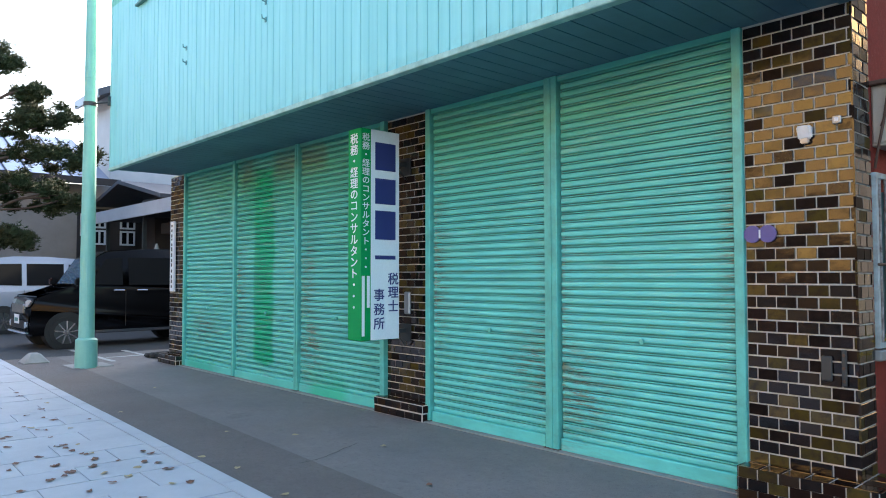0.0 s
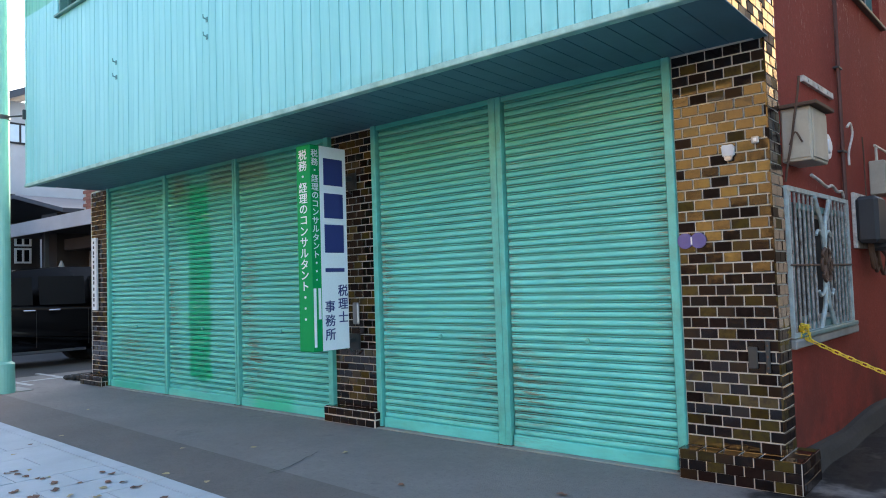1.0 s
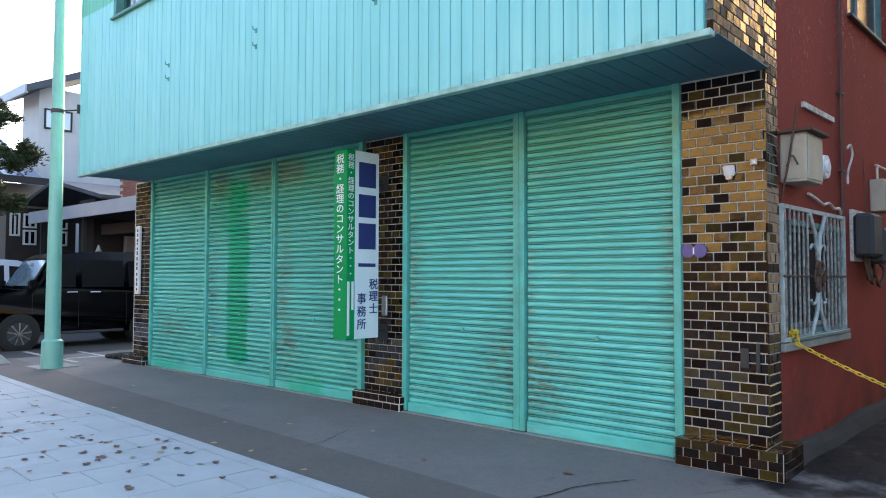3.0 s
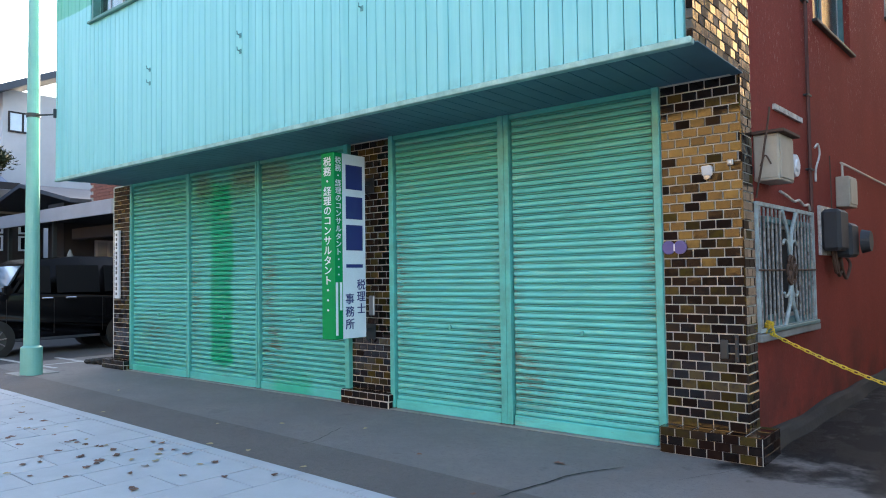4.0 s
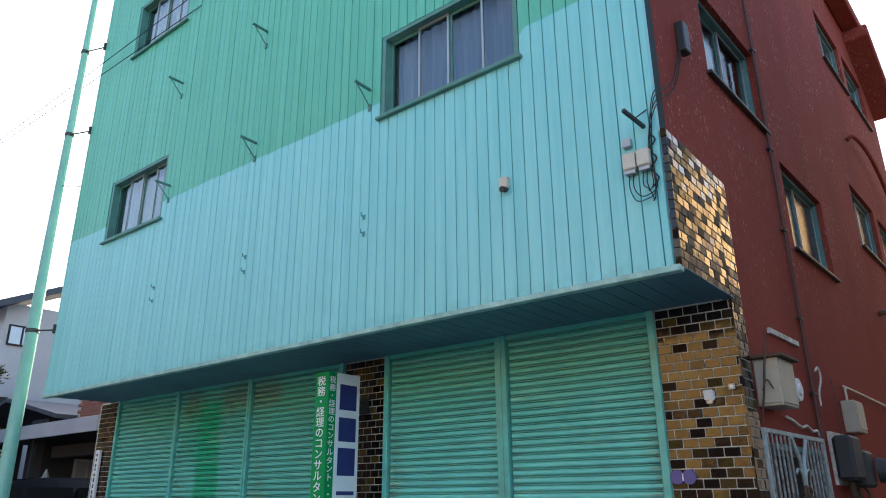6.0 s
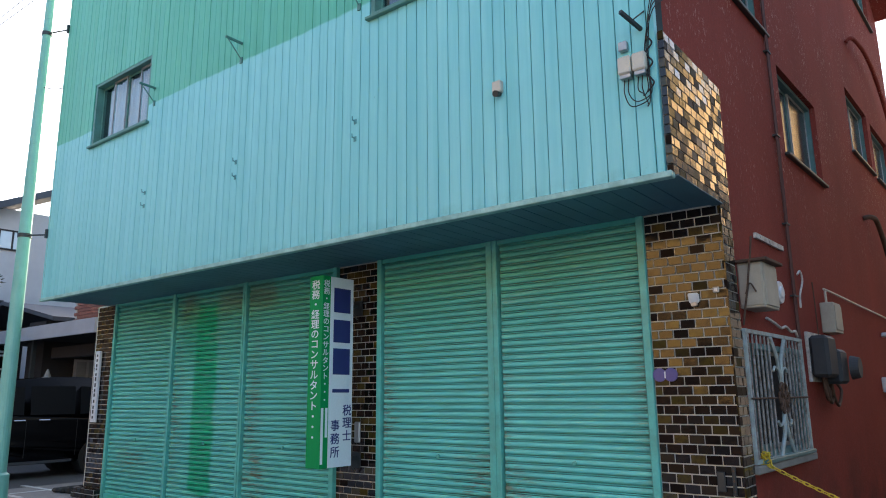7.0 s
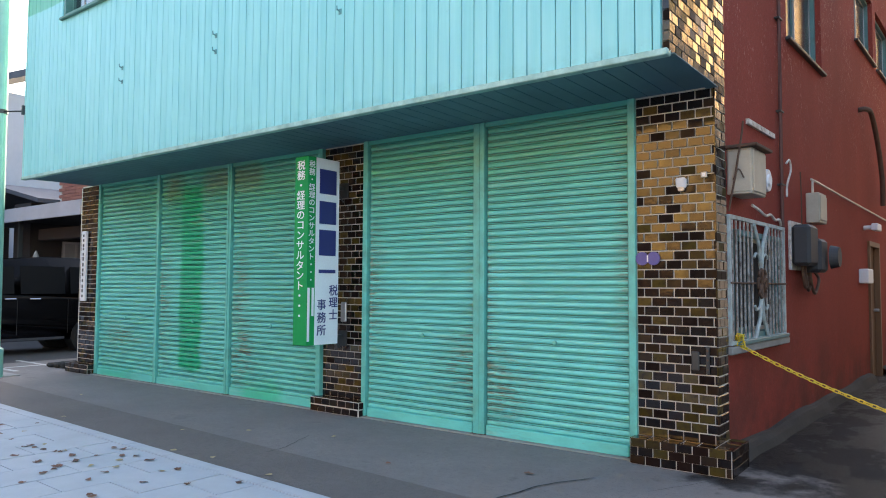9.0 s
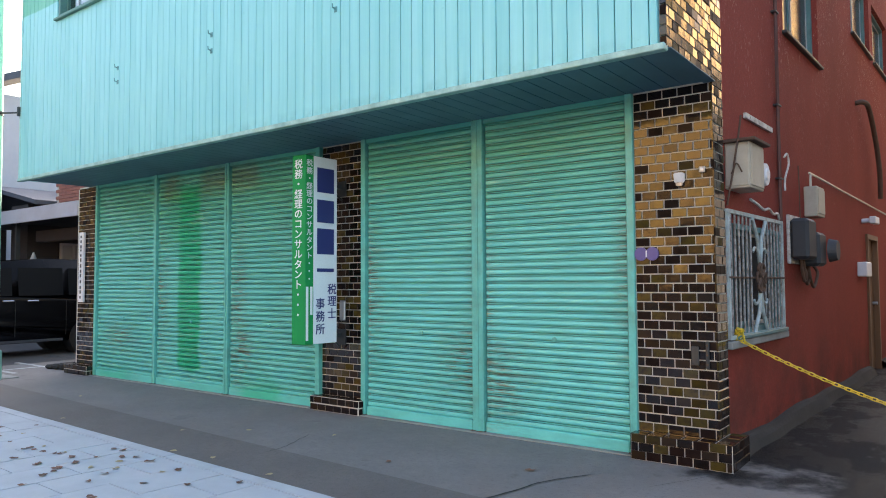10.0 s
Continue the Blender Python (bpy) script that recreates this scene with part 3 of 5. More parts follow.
def slat_mesh(w, h):
    """One interlocking slat: a rounded belly with a rolled lip."""
    bm = bmesh.new()
    prof = [(0.024, 0.0), (0.001, 0.0012), (-0.003, 0.008), (-0.0045, 0.020), (-0.003, 0.033), (0.0, 0.0395), (0.040, 0.0405), (0.040, 0.0470), (0.001, 0.0475), (0.0005, 0.0545), (0.040, 0.0555), (0.040, h)]
    rows = [[bm.verts.new((x, y, z)) for y, z in prof] for x in (0, w)]
    for k in range(len(prof) - 1):
        bm.faces.new((rows[0][k], rows[1][k], rows[1][k + 1], rows[0][k + 1]))
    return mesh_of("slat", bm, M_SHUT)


def roller_shutter(x0, x1, label, dents):
    s = thing("roller_shutter", label, "shutter", (x0, 0, 0), group="roller shutters of the shop front")
    w, h = x1 - x0, 0.0625
    me = slat_mesh(w - 0.03, h)
    rng = random.Random(int(x0 * 100))
    for i in range(43):
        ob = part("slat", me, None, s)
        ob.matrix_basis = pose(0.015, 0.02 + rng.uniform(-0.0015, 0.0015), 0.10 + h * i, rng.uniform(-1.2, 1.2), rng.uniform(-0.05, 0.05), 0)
    bm = bmesh.new()
    box(bm, 0.012, w - 0.012, -0.004, 0.045, 0.006, 0.098)
    chamfer(bm, 0.006)
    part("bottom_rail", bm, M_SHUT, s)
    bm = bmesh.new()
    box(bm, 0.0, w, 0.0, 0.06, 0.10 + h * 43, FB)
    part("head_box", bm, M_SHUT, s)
    for px, pz in dents:
        bm = bmesh.new()
        rod(bm, (px, -0.002, pz), (px, 0.012, pz), 0.018, 0.02, 10)
        part("lock", bm, M_RAIL, s)
    return s


def guide_rail(x0, x1, label):
    r = thing("guide_rail", label, "shutter rail", (x0, 0, 0), group="guide rails of the shutters")
    w = x1 - x0
    bm = bmesh.new()
    box(bm, 0, w, -0.022, 0.05, 0.0, FB)
    chamfer(bm, 0.005)
    part("rail", bm, M_RAIL, r)
    if w > 0.07:
        bm = bmesh.new()
        box(bm, w * 0.5 - 0.012, w * 0.5 + 0.012, -0.031, -0.018, 0.01, FB - 0.01)
        part("cover_strip", bm, M_RAIL, r)
    bm = bmesh.new()
    box(bm, -0.01, w + 0.01, -0.035, 0.05, -0.01, 0.014)
    part("foot_plate", bm, M_RUST, r)


roller_shutter(-9.02, -7.49, "closed turquoise-green roller shutter, scuffed, on the asphalt", [(0.75, 0.86)])
roller_shutter(-7.43, -5.92, "closed turquoise-green roller shutter with a broad repainted green stripe", [(0.8, 0.86)])
roller_shutter(-5.84, -4.30, "closed turquoise-green roller shutter, repainted green at the foot", [(0.75, 0.86)])
roller_shutter(-3.56, -2.23, "closed turquoise-green roller shutter with rust scuffs", [(0.72, 0.86)])
roller_shutter(-2.11, -0.745, "closed turquoise-green roller shutter beside the tiled pier", [(0.7, 0.86)])
for a, b in ((-9.07, -9.02), (-7.49, -7.43), (-5.92, -5.84), (-4.30, -4.235), (-3.62, -3.56), (-2.23, -2.11), (-0.745, -0.685)):
    guide_rail(a, b, "turquoise-green painted steel guide rail of the shutters")
bm = bmesh.new()
box(bm, -3.62, -0.68, -0.07, 0.06, -0.02, 0.008)
box(bm, -9.07, -4.25, -0.07, 0.06, -0.02, 0.008)
solid("threshold", bm, M_CONC, "pale concrete threshold under the shutters", "threshold", kind="structure")

# ---- projecting sign ----


def lettering(text, size, m, material, parent, step, wide=1.1):
    """Upright writing, one sign a piece, from the top down."""
    for i, sign in enumerate(text):
        cu = bpy.data.curves.new("sign", "FONT")
        cu.body, cu.size, cu.align_x, cu.align_y, cu.extrude, cu.resolution_u, cu.offset = sign, size, "CENTER", "CENTER", 0.0012, 3, size * 0.010
        tmp = bpy.data.objects.new("tmp", cu)
        scene.collection.objects.link(tmp)
        bpy.context.view_layer.update()
        me = bpy.data.meshes.new_from_object(tmp.evaluated_get(bpy.context.evaluated_depsgraph_get()))
        bpy.data.objects.remove(tmp)
        ys = [v.co.y for v in me.vertices]
        me.transform(m @ Matrix.Translation((0, -step * (i + 0.5) - (max(ys) + min(ys)) / 2, 0)) @ Matrix.Diagonal((wide, 1, 1, 1)))
        me.materials.clear()
        me.materials.append(material)
        part("lettering", me, None, parent)


def projecting_sign():
    s = thing("projecting_sign", "tall projecting sign, green edge and white face, held by steel brackets", "sign", (0, 0, 0))
    x0, x1, ya, yb, z0, z1 = -4.015, -3.822, -0.595, -0.17, 0.738, 2.622
    bm = bmesh.new()
    box(bm, x0, x1, ya, yb, z0, z1)
    chamfer(bm, 0.006)
    part("box", bm, M_SGREEN, s, "bright green lacquered sign box")
    for xa, xb in ((x1 - 0.002, x1 + 0.004), (x0 - 0.004, x0 + 0.002)):
        boxed("white_panel", (xa, xb, -0.485, yb + 0.004, z0 + 0.003, z1 - 0.003), M_SWHITE, s, "white acrylic face panel")
    front = Matrix.Translation(((x0 + x1) / 2, ya - 0.0025, 0)) @ pose(0, 0, 0, 90, 0, 0)
    text = "税務・経理のコンサルタント・・・"
    lettering(text, 0.100, front @ Matrix.Translation((0, z1 - 0.04, 0)), M_SWHITE, s, 0.100, 1.2)
    face = Matrix.Translation((x1 + 0.0025, 0, 0)) @ pose(0, 0, 0, 90, 0, 90)
    lettering(text, 0.075, face @ Matrix.Translation((-0.54, z1 - 0.04, 0)), M_SWHITE, s, 0.077)
    face = Matrix.Translation((x1 + 0.0065, 0, 0)) @ pose(0, 0, 0, 90, 0, 90)
    lettering("税理士", 0.115, face @ Matrix.Translation((-0.235, 1.345, 0)), M_SBLUE, s, 0.122)
    lettering("事務所", 0.115, face @ Matrix.Translation((-0.395, 1.205, 0)), M_SBLUE, s, 0.128)
    # the name and the address as plain bars
    for zc, hh in ((2.385, 0.25), (2.07, 0.23), (1.765, 0.26), (1.475, 0.035)):
        boxed("name_bar", (x1 + 0.004, x1 + 0.0075, -0.44, -0.21, zc - hh / 2, zc + hh / 2), M_SBLUE, s, "plain blue bar")
    for yc, za, zb in ((-0.512, 1.03, 1.31), (-0.567, 0.78, 1.31)):
        boxed("address_bar", (x1, x1 + 0.0045, yc - 0.014, yc + 0.014, za, zb), M_SWHITE, s, "plain white bar")
    for z in (0.80, 2.36):
        bm = bmesh.new()
        box(bm, -3.94, -3.90, yb - 0.01, 0.0, z - 0.02, z + 0.02)
        box(bm, -3.99, -3.85, -0.012, 0.008, z - 0.10, z + 0.06)
        rod(bm, (-3.92, yb + 0.01, z + 0.02), (-3.92, -0.005, z - 0.14), 0.008)
        part("bracket", bm, M_STEEL, s, "grey steel wall bracket")


projecting_sign()

# ---- tiled piers ----
TP, TH, TG = 0.1165, 0.0703, 0.009      # tile pitch, course height, joint


def tile_mesh(w, h=TH - TG, d=0.008, glaze=None):
    """One glazed tile, face towards local -y, with eased edges."""
    bm = bmesh.new()
    e = 0.0018
    ring = [[bm.verts.new((x, y, z)) for x, z in ((i, i), (w - i, i), (w - i, h - i), (i, h - i))] for y, i in ((0.004, 0), (-d + e, 0), (-d, e))]
    for a, b in zip(ring, ring[1:]):
        for k in range(4):
            bm.faces.new((a[k], a[(k + 1) % 4], b[(k + 1) % 4], b[k]))
    bm.faces.new(ring[2])
    return mesh_of("brick", bm, glaze or M_TILE)


TILES = {}


def lay_tiles(parent, m, width, z0, z1, rng, shift=0, glaze=None):
    """Courses of tiles in running bond over local x from 0 to width."""
    rows = int(round((z1 - z0) / TH))
    h = (z1 - z0) / rows
    for r in range(rows):
        x = -TP / 2 if (r + shift) % 2 else 0.0
        while x < width - 0.012:
            a, b = max(x, 0.0) + TG / 2, min(x + TP, width) - TG / 2
            if b - a > 0.012:
                k = (round(b - a, 3), glaze is None)
                if k not in TILES:
                    TILES[k] = tile_mesh(k[0], glaze=glaze)
                ob = part("brick", TILES[k], None, parent)
                ob.matrix_basis = m @ Matrix.Translation((a, rng.uniform(-0.001, 0.001), z0 + r * h + TG / 2)) @ pose(0, 0, 0, rng.gauss(0, 0.9), rng.uniform(-0.3, 0.3), rng.gauss(0, 0.9))
            x += TP


def pier_core(name, label, dims, m=None):
    bm = bmesh.new()
    for d in dims:
        box(bm, *d, m)
    p = thing(name, label, "pier", group="tiled piers of the shop front", kind="structure")
    part("core", bm, M_MORTAR, p, "pale mortar joints")
    return p


RETURN = pose(-0.066, 0, 0, 0, 0, 90)      # tiled face towards the alley
rng = random.Random(11)
# east pier: front face and return on the alley side
p = pier_core("pier_east", "glazed brown and ochre tiled corner pier with pale joints", [(-0.685, -0.082, 0.013, 0.26, 0.0, FB + 0.01)])
lay_tiles(p, Matrix.Translation((-0.683, 0.013, 0)), 0.683 - 0.068, 0.19, FB - 0.008, rng)
pr = pier_core("pier_return_east", "glazed dark tiles on the alley side of the corner pier", [(0.016, 0.27, 0.013, 0.2, 0.0, 3.86)], RETURN)
lay_tiles(pr, RETURN @ Matrix.Translation((0.0, 0.013, 0)), 0.27, 0.19, 3.86, rng, 1, M_TILED)
# tiled end of the overhang
po = pier_core("pier_overhang_end", "glazed tiles on the end of the overhang, shining ochre", [(-0.945, 0.0, 0.013, 0.15, FB + 0.03, 3.86)], RETURN)
bm = bmesh.new()
box(bm, FR - 0.018, -0.05, -0.93, 0.012, FB - 0.010, FB - 0.002)
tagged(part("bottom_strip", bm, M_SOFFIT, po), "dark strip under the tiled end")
lay_tiles(po, RETURN @ Matrix.Translation((-0.955, 0.013, 0)), 0.955, FB, 3.86, rng)
lay_tiles(po, Matrix.Translation((FR + 0.003, -0.958, 0)), 0.048, FB, 3.86, rng)
# middle and west piers
pm = pier_core("pier_middle", "dark glazed tiled pier behind the projecting sign", [(-4.235, -3.62, 0.033, 0.30, 0.0, FB + 0.01)])
lay_tiles(pm, Matrix.Translation((-4.232, 0.033, 0)), 0.612, 0.15, FB - 0.008, rng)
pw = pier_core("pier_west", "dark glazed tiled pier beside the car park", [(-9.62, -9.07, 0.013, 0.5, 0.0, FB + 0.01)])
lay_tiles(pw, Matrix.Translation((-9.615, 0.013, 0)), 0.545, 0.14, FB - 0.008, rng)


def plinth(name, label, x0, x1, y0, y1, h, courses):
    p = pier_core(name, label, [(x0, x1, y0, y1, 0.0, h - 0.004)])
    lay_tiles(p, Matrix.Translation((x0, y0, 0)), x1 - x0, 0.0, h, rng, 0, M_TILED)
    lay_tiles(p, Matrix.Translation((x1, y0, 0)) @ pose(0, 0, 0, 0, 0, 90), y1 - y0, 0.0, h, rng, 1, M_TILED)
    lay_tiles(p, Matrix.Translation((x0, y1, 0)) @ pose(0, 0, 0, 0, 0, -90), y1 - y0, 0.0, h, rng, 1, M_TILED)
    for y in np.arange(y0, y1 - 0.03, 0.115):
        d = min(0.115, y1 - y) - TG
        k = max(1, int((x1 - x0) / 0.118))
        for i in range(k):
            w = (x1 - x0) / k
            key = ("top", round(w - TG, 3), round(d, 3))
            if key not in TILES:
                bm = bmesh.new()
                box(bm, 0, w - TG, 0, d, -0.008, 0.006)
                for v in bm.verts:
                    if v.co.z > 0:
                        v.co.x += 0.004 if v.co.x < 0.01 else -0.004
                        v.co.y += 0.004 if v.co.y < 0.01 else -0.004
                TILES[key] = mesh_of("brick", bm, M_TILED)
            ob = part("brick", TILES[key], None, p)
            ob.matrix_basis = pose(x0 + w * i + TG / 2, y + TG / 2, h - 0.003, rng.gauss(0, 0.6), rng.gauss(0, 0.6))


plinth("plinth_east", "dark glazed tiled plinth of the corner pier, top edge chipped", -0.69, 0.05, -0.135, 0.30, 0.19, 3)
plinth("plinth_middle", "dark glazed tiled plinth of the middle pier", -4.30, -3.59, -0.08, 0.05, 0.15, 2)
plinth("plinth_west", "dark glazed tiled plinth of the west pier", -9.75, -9.08, -0.11, 0.30, 0.14, 2)

# ---- small things on the piers ----
w = thing("wall_light", "small white wall light with angled cover on the tiled pier", "light fixture")
bm = bmesh.new()
v = box(bm, -0.360, -0.282, -0.05, 0.0, 2.085, 2.16)
for i in (0, 1):
    v[i].co.y = -0.02
chamfer(bm, 0.008, 2)
part("cover", bm, M_WHITE, w)
bm = bmesh.new()
box(bm, -0.345, -0.297, -0.03, 0.0, 2.06, 2.09)
chamfer(bm, 0.006, 2)
part("lens", bm, M_ALU, w, "grey glass lens")
pl = thing("number_plate", "small purple two-lobed enamel plate with plain bar", "plate")
bm = bmesh.new()
for cx in (-0.635, -0.545):
    rod(bm, (cx, -0.012, 1.555), (cx, 0.0, 1.555), 0.052, 0.052, 24)
part("plate", bm, M_PURPLE, pl)
boxed("bar", (-0.595, -0.585, -0.0145, -0.011, 1.53, 1.58), M_WHITE, pl, "pale bar")
bp = thing("blanking_plate", "small pale square plate let into the tiled pier", "plate")
boxed("plate", (-0.178, -0.132, -0.012, 0.004, 2.15, 2.195), M_ALU, bp, "", 0.004)
boxed("cap", (-0.166, -0.144, -0.018, -0.011, 2.161, 2.184), M_WHITE, bp, "white cap", 0.003)
s = thing("socket_box", "rusty steel box let into the tiled pier", "outlet")
boxed("box", (-0.262, -0.205, -0.018, 0.0, 0.72, 0.86), M_STEEL, s, "", 0.006)
boxed("bracket", (-0.155, -0.130, -0.020, 0.0, 0.70, 0.90), M_STEEL, s, "bent grey bracket", 0.004)
bm = bmesh.new()
for z in (0.73, 0.80, 0.87):
    rod(bm, (-0.142, -0.026, z), (-0.14, -0.02, z), 0.008)
part("screws", bm, M_RUST, s)
nb = thing("name_board", "narrow white upright board with plain grey bars on the west pier", "sign board")
boxed("board", (-9.50, -9.37, -0.045, -0.005, 1.08, 2.14), M_WHITE, nb, "", 0.005)
rg = random.Random(3)
z = 2.09
while z > 1.14:
    h = rg.uniform(0.03, 0.06)
    boxed("bar", (-9.455, -9.415, -0.0475, -0.044, z - h, z), M_GREY, nb, "grey bar")
    z -= h + rg.uniform(0.012, 0.05)
bm = bmesh.new()
box(bm, -3.94, -3.86, -0.012, 0.02, 0.95, 1.16)
chamfer(bm, 0.01)
solid("intercom", bm, M_ALU, "small grey metal box on the middle pier", "intercom")

# ---- things on the front boards ----


def flag_bracket(x, z):
    b = thing("sign_bracket", "small triangular green steel bracket on the boards", "bracket", (x, -0.985, z), group="steel brackets on the front boards")
    bm = bmesh.new()
    box(bm, -0.012, 0.012, -0.22, 0.0, -0.010, 0.012)
    part("arm", bm, M_FRAMEG, b)
    bm = bmesh.new()
    rod(bm, (0, -0.20, -0.005), (0, 0.0, -0.20), 0.007)
    box(bm, -0.018, 0.018, -0.015, 0.002, -0.24, -0.17)
    part("brace", bm, M_FRAMEG, b)


for x, z in ((-6.64, 6.87), (-4.82, 5.33), (-2.97, 5.30), (-6.62, 5.31), (-4.79, 6.85)):
    flag_bracket(x, z)


M_HOOK = plain("painted_iron", (0.11, 0.36, 0.36), 0.5, dark=(0.04, 0.12, 0.12), scale=25, amount=0.9)


def hook(x, z):
    h = thing("wall_hook", "small painted hook plates on the boards", "hook", (x, -0.985, z), group="hooks on the front boards")
    for dz in (0.0, -0.17):
        bm = bmesh.new()
        box(bm, -0.016, 0.016, -0.008, 0.0, dz - 0.024, dz + 0.024)
        rod(bm, (0, -0.006, dz), (0.0, -0.045, dz + 0.01), 0.006)
        rod(bm, (0, -0.042, dz), (0.0, -0.046, dz + 0.04), 0.0055)
        part("hook", bm, M_HOOK, h)


for x in (-6.685, -4.825, -3.0):
    hook(x, 3.93)
jb = thing("junction_box", "small worn cream box with a dark cable gland on the boards", "junction box")
boxed("box", (-1.435, -1.355, -1.035, -0.985, 3.755, 3.85), M_CREAM, jb, "", 0.006)
bm = bmesh.new()
rod(bm, (-1.395, -1.05, 3.735), (-1.395, -0.99, 3.755), 0.026, 0.022, 12)
part("gland", bm, M_STEEL, jb, "dark open cable gland")
t = thing("terminal_box", "pair of cream cable terminal boxes with black drop wires", "terminal box", (0.055, 0, 0.035))
for x0 in (-0.43, -0.325):
    boxed("box", (x0, x0 + 0.095, -1.055, -0.985, 3.545, 3.675), M_CREAM, t, "", 0.01)
    boxed("base", (x0 + 0.008, x0 + 0.087, -1.04, -0.985, 3.515, 3.547), M_ALU, t, "grey terminal base", 0.004)
boxed("upper_box", (-0.425, -0.362, -1.03, -0.985, 3.73, 3.80), M_ALU, t, "small grey box", 0.006)
bm = bmesh.new()
rw = random.Random(3)
for x0, low, up, u in ((-0.40, 3.30, 3.98, -0.30), (-0.37, 3.33, 4.06, -0.25), (-0.30, 3.36, 4.02, -0.22), (-0.27, 3.28, 4.10, -0.27)):
    x1 = rw.uniform(-0.225, -0.185)
    wall_end = [side(-0.62 + rw.uniform(-0.05, 0.05), up + 0.33, 0.03) - Vector((0.055, 0, 0.035)), side(-0.42, up + 0.6, 0.04) - Vector((0.055, 0, 0.035)), side(u, 4.90, 0.03) - Vector((0.055, 0, 0.035))]
    tube(bm, smooth_pts([(x0, -1.005, 3.52), (x0 - 0.005, -1.01, 3.42), (x0 + 0.03, -1.015, low + 0.02), ((x0 + x1) / 2, -1.02, low), (x1 - 0.01, -1.01, low + 0.05), (x1 + rw.uniform(-0.03, 0.02), -1.005, 3.55), (x1 - 0.015, -1.0, 3.75), (-0.165, -1.0, up)] + wall_end), 0.0038)
part("cable", bm, M_BLACK, t, "black drop wires in loops")
bm = bmesh.new()
tube(bm, smooth_pts([(-0.215 + 0.03 * math.sin(i * 2.1), -1.01 - 0.012 * math.cos(i * 1.7), 3.78 - 0.05 * i) for i in range(9)]), 0.006)
part("splice", bm, M_BLACK, t, "tangled dark wire splice")
bm = bmesh.new()
box(bm, -0.012, 0.012, -0.24, 0.0, -0.012, 0.012, Matrix.Translation((-0.21, -0.985, 3.90)) @ pose(0, 0, 0, -12, 0, -12))
rod(bm, (-0.235, -1.10, 3.92), (-0.18, -0.985, 4.03), 0.005)
solid("cable_arm", bm, M_STEEL, "dark steel cable arm above the terminal boxes", "bracket")
bm = bmesh.new()
box(bm, -0.27, -0.15, -0.075, 0.0, 4.88, 5.17, SIDE)
chamfer(bm, 0.01)
solid("alarm_box", bm, M_STEEL, "dark box high on the corner of the red wall", "box")

# ---- things on the red wall ----
c = thing("wall_cabinet", "beige steel wall cabinet with a sloping lid on the red wall", "cabinet")
MC = SIDE @ Matrix.Translation((0.40, 0, 0))
boxed("body", (0.0, 0.36, -0.19, 0.0, 2.06, 2.42), M_BEIGE, c, "", 0.006, MC)
boxed("door", (0.02, 0.34, -0.20, -0.189, 2.08, 2.40), M_BEIGE, c, "", 0.003, MC)
boxed("front_panel", (-0.008, 0.001, -0.18, -0.01, 2.08, 2.40), M_BEIGE, c, "", 0.003, MC)
bm = bmesh.new()
v = box(bm, -0.035, 0.395, -0.24, 0.0, 2.42, 2.445, MC)
chamfer(bm, 0.004)
part("lid", bm, M_RUST, c, "rust-edged sloping lid")
bm = bmesh.new()
tube(bm, smooth_pts([MC @ Vector(q) for q in ((-0.03, -0.14, 2.62), (-0.03, -0.12, 2.47), (-0.035, -0.10, 2.35), (-0.03, -0.075, 2.2), (-0.03, -0.04, 2.03), (-0.02, -0.02, 1.93))]), 0.008)
tube(bm, smooth_pts([MC @ Vector(q) for q in ((-0.03, -0.14, 2.18), (-0.035, -0.10, 2.25), (-0.03, -0.06, 2.17))]), 0.006)
solid("dry_stem", bm, M_RUST, "dry brown creeper stem across the beige cabinet", "stem")
bm = bmesh.new()
rod(bm, side(1.48, 2.30, 0.0), side(1.48, 2.30, 0.025), 0.105, 0.098, 28)
rod(bm, side(1.48, 2.30, 0.02), side(1.48, 2.30, 0.04), 0.06, 0.05, 24)
solid("vent_cap", bm, M_WHITE, "round white plastic vent cap on the red wall", "vent", soft=False)
bm = bmesh.new()
box(bm, 0.91, 1.71, -0.025, 0.0, 2.715, 2.76, SIDE)
for u in (1.03, 1.28, 1.53):
    rod(bm, side(u, 2.737, 0.02), side(u, 2.737, 0.03), 0.012)
solid("wall_batten", bm, M_GRILLE, "short pale iron channel with rust on the red wall", "bracket")
d = thing("downpipe", "thin red-brown conduit pair running up the red wall", "pipe")
for u, r in ((1.87, 0.013), (1.92, 0.009)):
    bm = bmesh.new()
    tube(bm, [side(u, 1.9, 0.03), side(u, 2.9, 0.03), side(u + 0.01, 3.9, 0.03), side(u, TOP - 0.2, 0.03)], r)
    part("pipe", bm, M_REDIRON, d)
for z in (2.3, 3.0, 3.9, 4.8, 6.0, 7.5):
    boxed("clip", (1.84, 1.95, -0.048, 0.0, z, z + 0.015), M_STEEL, d, "", 0, SIDE)

M_BARS = plain("rusted_bar_paint", (0.36, 0.35, 0.33), 0.7, dark=(0.07, 0.035, 0.022), scale=22, amount=1.0)
M_TEAL = plain("pale_teal_paint", (0.42, 0.52, 0.52), 0.55, dark=(0.20, 0.16, 0.12), scale=12, amount=0.8)
g = thing("window_grille", "worn white-painted iron window grille with scroll ornament", "grille")
GA, GB, GC, GD, GO = 0.31, 1.89, 0.89, 1.90, 0.035
bm = bmesh.new()
for dd in ((GA, GB, GD - 0.03, GD), (GA, GB, GC, GC + 0.03)):
    box(bm, dd[0], dd[1], -GO - 0.012, -GO + 0.012, dd[2], dd[3], SIDE)
